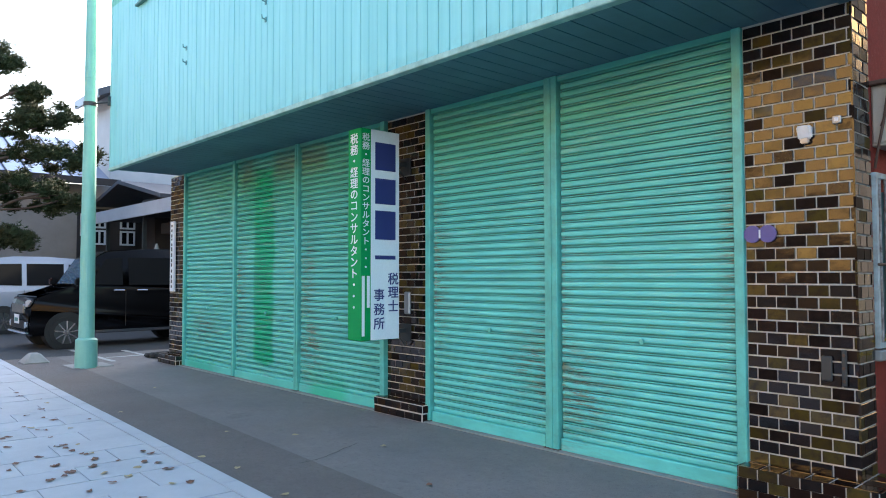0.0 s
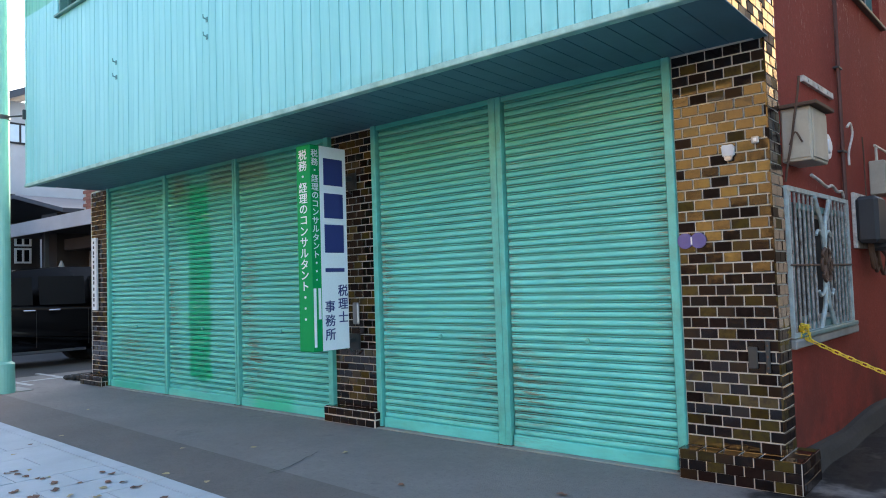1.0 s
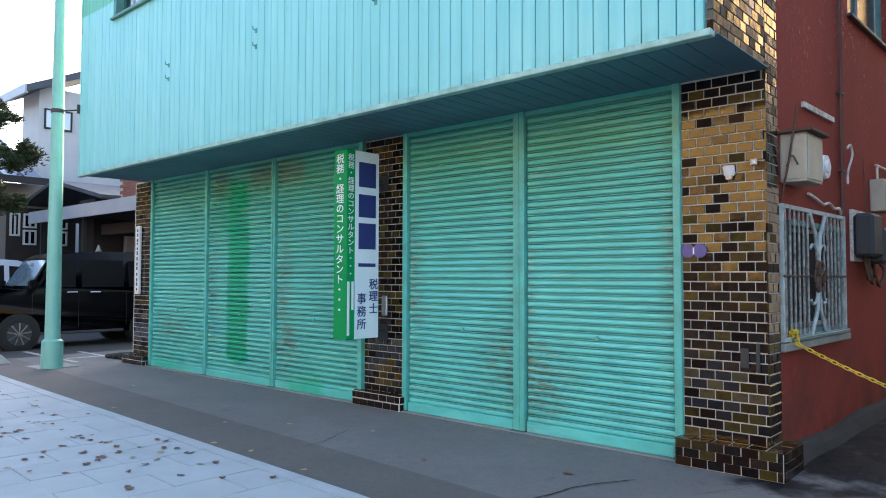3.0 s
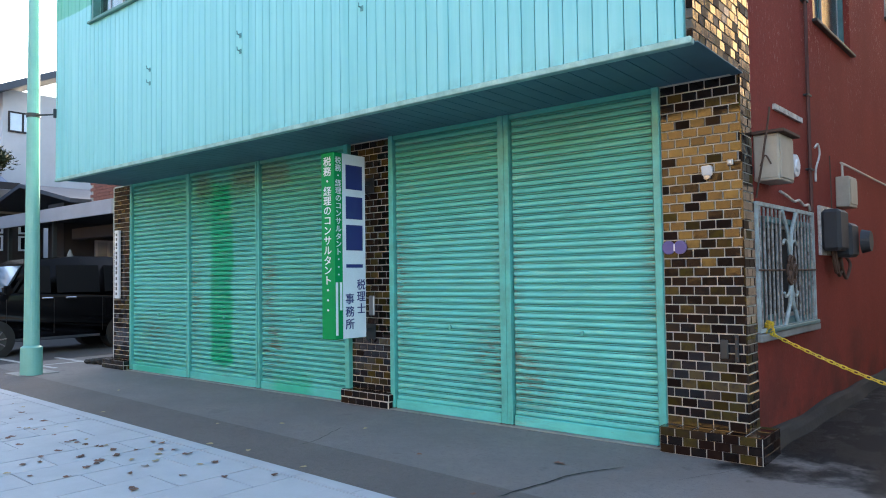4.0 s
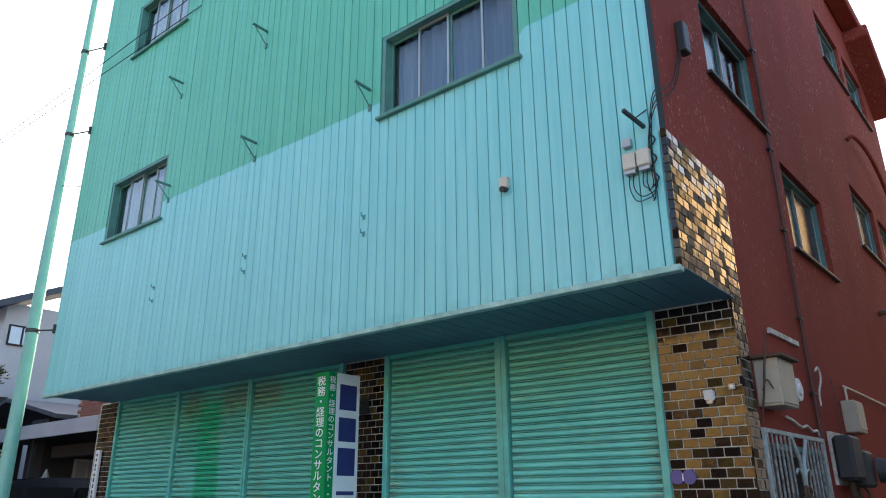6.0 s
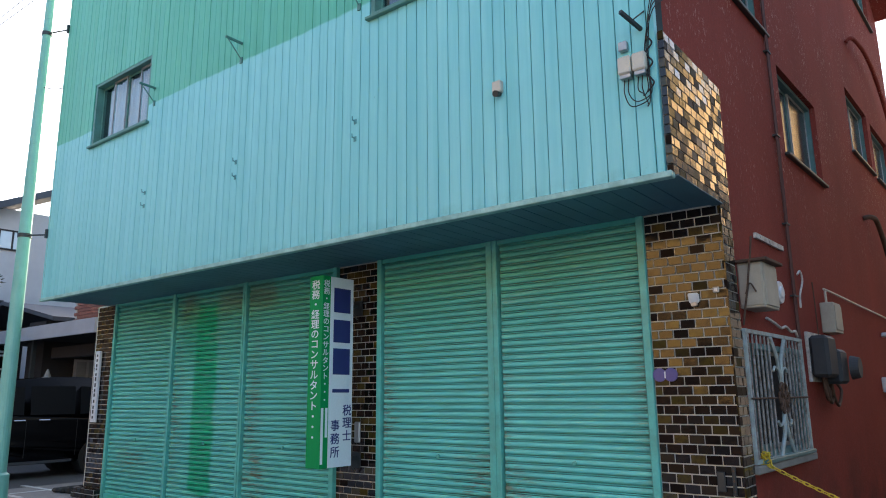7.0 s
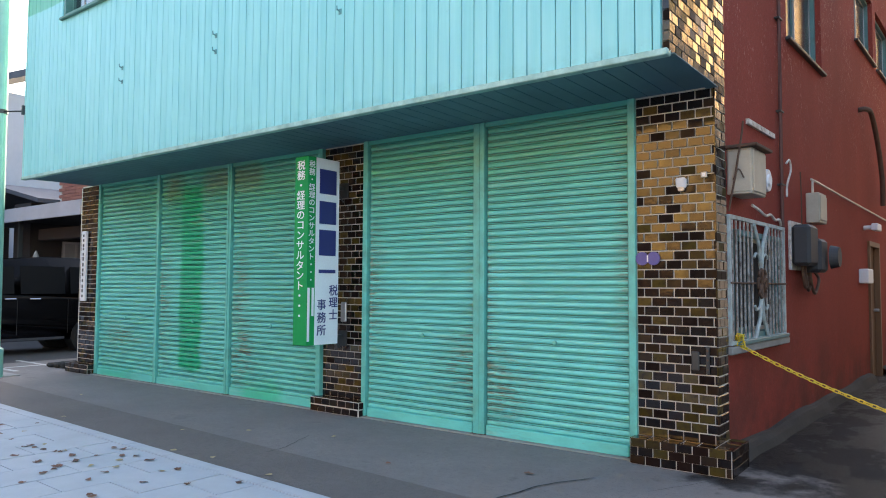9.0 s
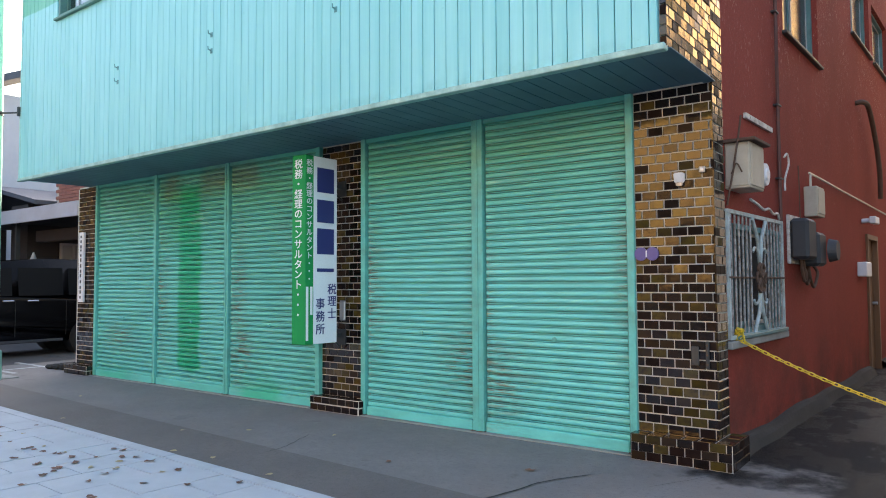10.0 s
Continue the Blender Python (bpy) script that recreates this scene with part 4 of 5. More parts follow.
for u in (GA, GB - 0.03):
    box(bm, u, u + 0.03, -GO - 0.012, -GO + 0.012, GC + 0.03, GD - 0.03, SIDE)
    for z in (GC, GD - 0.03):
        box(bm, u, u + 0.03, -GO + 0.012, 0.01, z, z + 0.03, SIDE)
part("frame", bm, M_TEAL, g)
for i in range(15):
    u = GA + 0.03 + (GB - GA - 0.06) * (i + 0.5) / 15
    if 6 <= i <= 8:
        continue
    bm = bmesh.new()
    rod(bm, side(u, GC + 0.02, GO), side(u, GD - 0.02, GO), 0.0095, None, 8)
    part("bar", bm, M_BARS, g)
UM = (GA + GB) / 2
bm = bmesh.new()
tube(bm, [side(GA, 1.37, GO + 0.012), side(GB, 1.37, GO + 0.012)], 0.008)
part("cross_bar", bm, M_RUST, g)
for sgn in (1, -1):
    for flip in (1, -1):
        # a long leaf that swings out, and a short one curling back
        for leaf in (((0.0, 0.10), (0.03, 0.20), (0.05, 0.30), (0.13, 0.40), (0.19, 0.475)), ((0.02, 0.17), (0.08, 0.22), (0.15, 0.235), (0.19, 0.20))):
            bm = bmesh.new()
            tube(bm, smooth_pts([side(UM + sgn * a, 1.385 + flip * b, GO + 0.015) for a, b in leaf]), 0.017 if len(leaf) > 4 else 0.011)
            part("scroll", bm, M_TEAL, g, "pale teal iron leaf")
bm = bmesh.new()
for i in range(6):
    a = i * 1.0472
    tube(bm, smooth_pts([side(UM + 0.02 * math.cos(a), 1.37 + 0.02 * math.sin(a), GO + 0.02), side(UM + 0.12 * math.cos(a + 0.35), 1.37 + 0.12 * math.sin(a + 0.35), GO + 0.025), side(UM + 0.12 * math.cos(a - 0.35), 1.37 + 0.12 * math.sin(a - 0.35), GO + 0.025), side(UM + 0.02 * math.cos(a), 1.37 + 0.02 * math.sin(a), GO + 0.02)]), 0.012)
part("rosette", bm, M_RUST, g, "rusted rosette in the middle")
boxed("ledge", (GA - 0.03, GB + 0.04, -GO - 0.03, 0.0, GC - 0.07, GC - 0.01), M_CONC, g, "weathered grey ledge", 0.008, SIDE)

bm = bmesh.new()
tube(bm, smooth_pts([side(0.98, 2.03, 0.02), side(1.12, 2.0, 0.035), side(1.3, 1.965, 0.04), side(1.45, 1.985, 0.04), side(1.6, 1.95, 0.04), side(1.78, 1.965, 0.03), side(1.86, 1.92, 0.02)]), 0.012)
solid("loose_cable", bm, M_GRILLE, "pale torn cable end hanging above the window grille", "cable")
mt = thing("electric_meter", "dark grey electric meter housing with cables on the red wall", "meter")
MM = SIDE @ Matrix.Translation((0.23, 0, 0.03))
boxed("back_board", (1.96, 2.6, -0.03, 0.0, 1.48, 1.96), M_GRILLE, mt, "worn pale mounting board", 0.004, MM)
boxed("case", (1.95, 2.30, -0.20, -0.03, 1.52, 1.92), M_GREY, mt, "", 0.03, MM)
boxed("side_case", (2.30, 2.62, -0.22, -0.03, 1.46, 1.80), M_GREY, mt, "", 0.03, MM)
bm = bmesh.new()
rod(bm, MM @ Vector((2.6, -0.25, 1.62)), MM @ Vector((2.6, -0.33, 1.62)), 0.12, 0.10, 24)
part("dial", bm, M_GREY, mt)
bm = bmesh.new()
for k, (a, b) in enumerate(((2.33, 2.58), (2.43, 2.73), (2.63, 3.08))):
    tube(bm, smooth_pts([side(a, 1.56, 0.09), side(a + 0.02, 1.42 - 0.02 * k, 0.1), side((a + b) / 2, 1.34 - 0.03 * k, 0.09), side(b, 1.42, 0.08), side(b + 0.03, 1.5, 0.04)]), 0.016)
part("cable", bm, M_RUST, mt, "dull red-brown looping cables")
b2 = thing("breaker_box", "beige breaker box with a door on the red wall", "electric box")
boxed("body", (2.93, 3.27, -0.13, 0.0, 2.02, 2.34), M_BEIGE, b2, "", 0.008, SIDE)
boxed("door", (2.955, 3.245, -0.14, -0.128, 2.05, 2.31), M_BEIGE, b2, "", 0.004, SIDE)
cd = thing("conduit", "cream conduit running back from the breaker box along the red wall", "pipe")
bm = bmesh.new()
tube(bm, smooth_pts([side(2.98, 2.33, 0.06), side(2.98, 2.46, 0.06), side(3.12, 2.485, 0.05), side(4.8, 2.467, 0.04), side(6.2, 2.45, 0.04), side(7.7, 2.43, 0.04), side(9.4, 2.42, 0.04)]), 0.012)
part("pipe", bm, M_CREAM, cd)
bm = bmesh.new()
tube(bm, smooth_pts([side(1.98, 2.52, 0.05), side(2.05, 2.56, 0.06), side(2.10, 2.47, 0.06), side(2.0, 2.32, 0.05), side(1.98, 2.2, 0.05)]), 0.010)
part("bend", bm, M_GRILLE, cd, "pale bent cable end")
bm = bmesh.new()
tube(bm, [side(2.6, 2.52, 0.03), side(2.62, 2.3, 0.03), side(2.62, 1.9, 0.03)], 0.006)
part("drop", bm, M_RUST, cd)
bm = bmesh.new()
box(bm, 5.83, 6.2, -0.12, 0.0, 1.40, 1.60, SIDE)
chamfer(bm, 0.012)
solid("mail_box", bm, M_WHITE, "small white box on the red wall beside the side door", "box")
bm = bmesh.new()
rod(bm, side(6.28, 2.19, 0.0), side(6.28, 2.19, 0.13), 0.035)
box(bm, 6.12, 6.44, -0.2, -0.12, 2.14, 2.24, SIDE)
chamfer(bm, 0.01)
solid("door_light", bm, M_WHITE, "small white lamp above the side door", "light fixture")
dr = thing("door_1", "brown wooden side door in the red wall, shut", "door", kind="structure")
M_WOOD = plain("brown_wood", (0.16, 0.08, 0.035), 0.55, dark=(0.08, 0.04, 0.02), scale=4, stretch=(1, 1, 0.1))
bm = bmesh.new()
for dd in ((6.55, 6.62, 0.0, 2.02), (7.38, 7.45, 0.0, 2.02), (6.62, 7.38, 1.95, 2.02)):
    box(bm, dd[0], dd[1], -0.03, 0.12, dd[2], dd[3], SIDE)
part("door_frame", bm, M_WOOD, dr)
boxed("leaf", (6.62, 7.38, 0.05, 0.09, 0.01, 1.95), M_WOOD, dr, "", 0.004, SIDE)
bm = bmesh.new()
rod(bm, SIDE @ Vector((7.3, 0.05, 1.0)), SIDE @ Vector((7.3, -0.02, 1.0)), 0.025)
part("door_handle", bm, M_ALU, dr)
sp = thing("gutter_pipe", "bent dark pipe elbow on the red wall", "pipe")
bm = bmesh.new()
tube(bm, smooth_pts([side(6.1, 3.85, 0.0), side(6.15, 3.86, 0.09), side(6.4, 3.82, 0.12), side(6.9, 3.45, 0.12), side(7.2, 3.0, 0.12), side(7.35, 2.6, 0.1)]), 0.035, 10)
part("pipe", bm, M_RUST, sp)
sp2 = thing("gutter_pipe", "red-brown downpipe bending under the high eave", "pipe")
bm = bmesh.new()
tube(bm, smooth_pts([side(6.5, 6.75, 0.02), side(6.6, 6.82, 0.1), side(7.4, 6.88, 0.12), side(8.2, 6.72, 0.12), side(9.0, 6.2, 0.12), side(9.6, 5.2, 0.12), side(9.65, 3.0, 0.1), side(9.65, 0.1, 0.1)]), 0.032, 10)
part("pipe", bm, M_STUCCO, sp2)

# ---- yellow chain across the alley ----
ch = thing("chain", "yellow plastic barrier chain hanging from the window grille", "chain")
P0, P1 = Vector((-0.07, 0.47, 0.90)), Vector((5.25, 0.5, 0.90))
bm = bmesh.new()
pts = []
for i in range(25):
    a = 2 * math.pi * i / 24
    pts.append((0.017 * math.cos(a) + (0.011 if math.cos(a) > 0 else -0.011), 0.0115 * math.sin(a), 0))
R = 0.0042
ringv = []
for i in range(24):
    p, q = Vector(pts[i]), Vector(pts[(i + 1) % 24])
    d = (Vector(pts[(i + 1) % 24]) - Vector(pts[i - 1])).normalized()
    n1 = Vector((-d.y, d.x, 0))
    ringv.append([bm.verts.new(p + n1 * R * math.cos(k * 1.2566) + Vector((0, 0, R * math.sin(k * 1.2566)))) for k in range(5)])
for i in range(24):
    a, b = ringv[i], ringv[(i + 1) % 24]
    for k in range(5):
        bm.faces.new((a[k], a[(k + 1) % 5], b[(k + 1) % 5], b[k]))
link = mesh_of("link", bm, M_YELLOW, True)


def sag(t):
    p = P0.lerp(P1, t)
    return p + Vector((0, 0, -2.75 * t * (1 - t)))


k = 136
for i in range(k):
    t = (i + 0.5) / k
    p, d = sag(t), (sag(min(t + 0.01, 1)) - sag(max(t - 0.01, 0))).normalized()
    ob = part("link", link, None, ch)
    ob.matrix_basis = Matrix.Translation(p) @ d.to_track_quat("X", "Z").to_matrix().to_4x4() @ pose(0, 0, 0, 45 if i % 2 else -45, 0, 0)
rk = random.Random(8)
for i in range(20):
    ob = part("link", link, None, ch)
    ob.matrix_basis = Matrix.Translation((P0.x + rk.uniform(0.0, 0.06), P0.y + rk.uniform(-0.03, 0.04), P0.z + rk.uniform(-0.03, 0.07))) @ pose(0, 0, 0, rk.uniform(0, 180), rk.uniform(0, 180), rk.uniform(0, 180))
bm = bmesh.new()
rod(bm, (5.26, 0.5, 0.0), (5.26, 0.5, 0.95), 0.03)
solid("chain_post", bm, M_YELLOW, "yellow post at the far end of the chain", "post")

# ---- pole at the corner ----
po = thing("utility_pole", "green-painted steel pole with a wider foot sleeve on a concrete base", "pole", (-9.80, -1.12, 0))
# one turned tube with shallow grooves where its lengths meet
prof, zz = [], 0.0
while zz < 11.5:
    e = min(zz + 1.05, 11.5)
    prof += [(0.108 - 0.006 * zz, zz), (0.108 - 0.006 * e, e - 0.006), (0.104 - 0.006 * e, e - 0.005), (0.104 - 0.006 * e, e - 0.001)]
    zz = e
bm = bmesh.new()
rings = [[bm.verts.new((r * math.cos(k * math.pi / 10), r * math.sin(k * math.pi / 10), z)) for k in range(20)] for r, z in prof]
for lower, upper in zip(rings, rings[1:]):
    for k in range(20):
        bm.faces.new((lower[k], lower[(k + 1) % 20], upper[(k + 1) % 20], upper[k]))
bm.faces.new(rings[-1])
part("shaft", bm, M_POLE, po, "", False)
bm = bmesh.new()
rod(bm, (0, 0, 0), (0, 0, 0.40), 0.15, 0.145, 24)
rod(bm, (0, 0, 0.40), (0, 0, 0.43), 0.145, 0.108, 24)
part("sleeve", bm, M_POLE, po)
bm = bmesh.new()
box(bm, -0.45, 0.1, -0.2, 0.35, -0.02, 0.012)
part("footing", bm, M_CONC, po)
for z in (3.82, 7.1, 8.7):
    bm = bmesh.new()
    rod(bm, (0, 0, z - 0.03), (0, 0, z + 0.03), 0.108 - 0.006 * z + 0.01, None, 20)
    rod(bm, (0.05, 0, z), (0.46, 0.12, z - 0.03), 0.012)
    box(bm, 0.44, 0.475, 0.10, 0.14, z - 0.08, z + 0.05)
    part("clamp", bm, M_STEEL, po, "dark steel clamp and stay to the wall")

# ---- paving slabs: the stretch the camera passes as single pieces, the rest joined ----
SX, SY = 0.40, 0.60
near, rest = [], bmesh.new()
rs = random.Random(21)


def slab(bm, x0, x1, y0, y1, z):
    v = box(bm, x0 + 0.0018, x1 - 0.0018, y0 + 0.0018, y1 - 0.0018, z - 0.03, z)
    for k in v[4:]:
        k.co.x += 0.002 if k.co.x < (x0 + x1) / 2 else -0.002
        k.co.y += 0.002 if k.co.y < (y0 + y1) / 2 else -0.002


bm = bmesh.new()
slab(bm, 0, SX, 0, SY, 0.0)
slab_mesh = mesh_of("slab", bm, M_SLAB)
bm = bmesh.new()
slab(bm, 0, 0.60, 0, 0.12, 0.0)
edge_mesh = mesh_of("edging_slab", bm, M_SLAB)
for i in range(-28, 14):
    ob = part("edging_slab", edge_mesh, None, pavement)
    ob.matrix_basis = pose(i * 0.6, -2.19, 0.013 + rs.uniform(-0.001, 0.001))
for i in range(-60, 25):
    off = 0.3 if i % 2 else 0.0
    for j in range(7):
        x0, y1 = i * SX, -2.19 - off - j * SY
        z = 0.012 + rs.uniform(-0.0015, 0.0015)
        if -11 < x0 < -0.5 and y1 > -4.2:
            ob = part("slab", slab_mesh, None, pavement)
            ob.matrix_basis = pose(x0, y1 - SY, z, rs.uniform(-0.12, 0.12), rs.uniform(-0.12, 0.12))
        else:
            slab(rest, x0, x0 + SX, max(y1 - SY, -6.19), y1, z)
        if j == 0 and off:
            slab(rest, x0, x0 + SX, y1, y1 + off, z)
far_slabs = part("far_slabs", rest, M_SLAB, pavement)
tagged(far_slabs, "", kind="stuff")

# ---- fallen leaves ----


def leaf_mesh(r, seed):
    rl = random.Random(seed)
    bm = bmesh.new()
    c = bm.verts.new((0, 0, 0.004))
    ring = []
    for i in range(9):
        a = i * 0.698
        k = r * (1.0 + 0.5 * math.cos(a)) * rl.uniform(0.6, 1.1)
        ring.append(bm.verts.new((k * math.cos(a), 0.7 * k * math.sin(a), rl.uniform(0.001, 0.010))))
    for i in range(9):
        bm.faces.new((c, ring[i], ring[(i + 1) % 9]))
    return bm


leaves = [mesh_of("leaf", leaf_mesh(rs.uniform(0.026, 0.042), s), M_LEAF) for s in range(6)]
pale = [mesh_of("leaf", leaf_mesh(rs.uniform(0.028, 0.042), 40 + s), M_LEAFY) for s in range(3)]
for i in range(104):
    near_tree = i % 2
    x = rs.uniform(-9.0, -0.8) if near_tree else rs.gauss(-4.6, 1.3)
    y = rs.uniform(-4.6, -2.2) if near_tree else rs.uniform(-3.5, -2.25)
    ob = tagged(new("fallen_leaf", pale[i % 3] if i % 7 == 0 else leaves[i % 6]), "dry brown fallen leaf lying on the paving", "leaf", group="fallen leaves")
    ob.matrix_basis = PAVE @ pose(x, y, 0.014, 0, 0, rs.uniform(0, 360))
for i, (x, y) in enumerate(((-3.3, -2.0), (-3.75, -2.06), (-4.4, -1.55), (-3.1, -0.9), (-2.1, -1.3), (-5.9, -1.9), (-2.55, -2.05), (-7.2, -1.1), (-1.15, -0.9), (-1.2, -1.85), (-3.9, -1.2))):
    dark = i in (8, 9, 4)
    ob = tagged(new("fallen_leaf", leaves[i % 6] if dark else pale[i % 3]), "dry brown leaf on the asphalt" if dark else "pale dry leaf on the asphalt", "leaf", group="fallen leaves")
    ob.matrix_basis = pose(x, y, 0.005, 0, 0, i * 47)

# ---- by the west pier ----
bm = bmesh.new()
v = box(bm, -11.15, -10.75, -1.72, -1.34, 0.0, 0.15)
for k in v[4:]:
    k.co.x = -10.95 + (k.co.x + 10.95) * 0.35
    k.co.y = -1.53 + (k.co.y + 1.53) * 0.35
chamfer(bm, 0.02)
solid("kerb_stone", bm, M_CONC, "low concrete boundary block with sloping sides", "block")
bm = bmesh.new()
for i in range(5):
    box(bm, -10.55 + i * 0.16, -10.40 + i * 0.16, -0.05 + 0.03 * i, 0.30, 0.0, 0.07 + 0.02 * (i % 3))
chamfer(bm, 0.03)
solid("step_stone", bm, M_MOSSY, "rough dark stone slab beside the west pier", "stone")
M_LINE = plain("worn_line_paint", (0.50, 0.50, 0.48), 0.8, dark=(0.12, 0.12, 0.12), scale=5, amount=0.9)
for x0, x1, y0, y1 in ((-12.6, -10.3, -0.62, -0.54), (-11.9, -10.6, 0.05, 0.13), (-10.95, -10.87, -0.5, 0.05)):
    bm = bmesh.new()
    box(bm, x0, x1, y0, y1, -0.006, 0.003)
    solid("parking_line", bm, M_LINE, "worn white painted parking line on the asphalt", "road marking", kind="structure")

# ---- parked cars ----
M_CARB = plain("black_car_paint", (0.006, 0.006, 0.007), 0.16, amount=0.1, relief=0, ior=1.3)
M_CARW = plain("silver_car_paint", (0.36, 0.38, 0.43), 0.25, amount=0.1, relief=0)
M_CARG = plain("dark_car_glass", (0.008, 0.009, 0.011), 0.08, amount=0.1, relief=0, ior=1.3)
M_CARB.node_tree.nodes["Principled BSDF"].inputs["Specular IOR Level"].default_value = 0.2
# Bluish base puts the sky's reflection into the windscreen's colour.
M_SCREEN = plain("sky_tinted_windscreen", (0.10, 0.15, 0.20), 0.04, amount=0.1, relief=0, ior=1.9)
M_CHROME = plain("chrome", (0.6, 0.6, 0.62), 0.15, 1.0, amount=0.1, relief=0)
M_LAMP = plain("lamp_glass", (0.55, 0.57, 0.6), 0.1, 0.3, amount=0.3, relief=0)
M_TAIL = plain("tail_lamp", (0.35, 0.02, 0.02), 0.15, amount=0.2, relief=0)
HALF = 0.74


def width_at(z):
    return HALF - max(0.0, z - 0.98) * 0.14 - max(0.0, 0.35 - z) * 0.2


def kei_car(paint, at, label):
    """A tall small box van; local x from the nose (0) back to the tail (3.4)."""
    c = thing("parked_car", label, "car", at, group="cars in the car park")
    prof = [(0.04, 0.24), (0.0, 0.42), (0.02, 0.72), (0.10, 0.92), (0.70, 1.06), (0.76, 1.09), (1.10, 1.62), (1.30, 1.73), (2.0, 1.78), (2.7, 1.78), (3.18, 1.72), (3.32, 1.30), (3.39, 0.95), (3.38, 0.42), (3.33, 0.24)]
    bm = bmesh.new()
    rows = [[bm.verts.new((x, s * width_at(z), z)) for x, z in prof] for s in (-1, 1)]
    for k in range(len(prof)):
        j = (k + 1) % len(prof)
        bm.faces.new((rows[0][k], rows[0][j], rows[1][j], rows[1][k]))
    # sides in strips between front and back outlines
    for r in rows:
        bm.faces.new([r[i] for i in (0, 1, 2, 13, 14)])
        bm.faces.new([r[i] for i in (2, 3, 4, 5, 12, 13)])
        bm.faces.new([r[i] for i in (5, 6, 7, 8, 9, 10, 11, 12)])
    chamfer(bm, 0.035, 2)
    body = part("body", bm, paint, c, "", True)

    def panel(name, pts, s, material, out, parent=c, label=""):
        bm = bmesh.new()
        a = [bm.verts.new((x, s * (width_at(z) + out), z)) for x, z in pts]
        b = [bm.verts.new((x, s * (width_at(z) - 0.01), z)) for x, z in pts]
        bm.faces.new(a)
        for k in range(len(pts)):
            j = (k + 1) % len(pts)
            bm.faces.new((a[k], b[k], b[j], a[j]))
        return part(name, bm, material, parent, label)

    for s in (-1, 1):
        panel("front_side_window", [(0.98, 1.12), (1.55, 1.10), (1.55, 1.60), (1.27, 1.58)], s, M_CARG, 0.006, label="dark side glass")
        panel("rear_side_window", [(1.66, 1.10), (2.45, 1.10), (2.45, 1.61), (1.66, 1.61)], s, M_CARG, 0.006, label="dark side glass")
        panel("quarter_window", [(2.55, 1.10), (3.14, 1.12), (3.06, 1.60), (2.55, 1.61)], s, M_CARG, 0.006, label="dark side glass")
        panel("quarter_light", [(0.86, 1.12), (0.93, 1.12), (1.15, 1.48), (1.12, 1.48)], s, M_CARG, 0.006)
        for x in (1.38, 1.80):
            bm = bmesh.new()
            box(bm, x, x + 0.2, s * 0.74 - 0.03, s * 0.74 + 0.03, 0.99, 1.02)
            chamfer(bm, 0.008)
            part("door_handle", bm, M_CHROME, c, "chrome door handle")
        for x in (0.80, 1.60, 2.50):
            panel("door_gap", [(x, 0.36), (x + 0.008, 0.36), (x + 0.008, 1.0), (x, 1.0)], s, M_BLACK, 0.003)
        bm = bmesh.new()
        box(bm, 0.70, 0.84, s * 0.86 - 0.09, s * 0.86 + 0.09, 1.08, 1.24)
        chamfer(bm, 0.03, 2)
        part("mirror", bm, paint, c)
        panel("sill_strip", [(0.95, 0.25), (2.45, 0.25), (2.45, 0.30), (0.95, 0.30)], s, M_CHROME, 0.012, label="bright sill strip")
        for x in (0.60, 2.92):
            # Black disc stands in for the shaded hollow of the wheel arch.
            bm = bmesh.new()
            rod(bm, (x, s * 0.45, 0.30), (x, s * 0.752, 0.30), 0.345, 0.345, 32)
            part("arch_shadow_disc", bm, M_BLACK, c)
            bm = bmesh.new()
            rod(bm, (x, s * 0.55, 0.285), (x, s * 0.765, 0.285), 0.285, 0.27, 32)
            wheel = part("wheel", bm, M_BLACK, c, "black tyre")
            bm = bmesh.new()
            rod(bm, (x, s * 0.755, 0.285), (x, s * 0.768, 0.285), 0.20, 0.20, 28)
            part("rim_well", bm, M_STEEL, wheel)
            bm = bmesh.new()
            for k in range(9):
                a = k * 0.698
                box(bm, -0.012, 0.012, -0.006, 0.012, 0.03, 0.20, Matrix.Translation((x, s * 0.772, 0.285)) @ pose(0, 0, 0, 0, math.degrees(a), 0))
            rod(bm, (x, s * 0.765, 0.285), (x, s * 0.785, 0.285), 0.04, 0.035, 16)
            part("rim", bm, M_CHROME, wheel, "bright alloy spokes")
        bm = bmesh.new()
        v = box(bm, 0.0, 0.30, s * 0.60 - 0.13, s * 0.60 + 0.13, 0.72, 0.86)
        for k in v:
            if abs(k.co.y) > 0.7:
                k.co.x += 0.12
        chamfer(bm, 0.02, 2)
        part("headlight", bm, M_LAMP, c, "clear headlight")
        bm = bmesh.new()
        box(bm, 3.30, 3.405, s * 0.66 - 0.05, s * 0.66 + 0.05, 0.80, 1.45)
        chamfer(bm, 0.015)
        part("tail_light", bm, M_TAIL, c, "tall red and clear tail light")
        bm = bmesh.new()
        rod(bm, (-0.01, s * 0.55, 0.43), (0.06, s * 0.55, 0.43), 0.055, 0.06, 20)
        part("fog_lamp", bm, M_LAMP, c)
    for name, pts, mat_ in (("windscreen", [(0.79, 1.12), (1.09, 1.59)], M_SCREEN), ("rear_window", [(3.20, 1.66), (3.31, 1.28)], M_CARG)):
        (xa, za), (xb, zb) = pts
        out = -0.012 if name == "windscreen" else 0.012
        bm = bmesh.new()
        q = [bm.verts.new(p) for p in ((xa + out, -width_at(za) + 0.07, za + 0.01), (xa + out, width_at(za) - 0.07, za + 0.01), (xb + out, width_at(zb) - 0.08, zb + 0.01), (xb + out, -width_at(zb) + 0.08, zb + 0.01))]
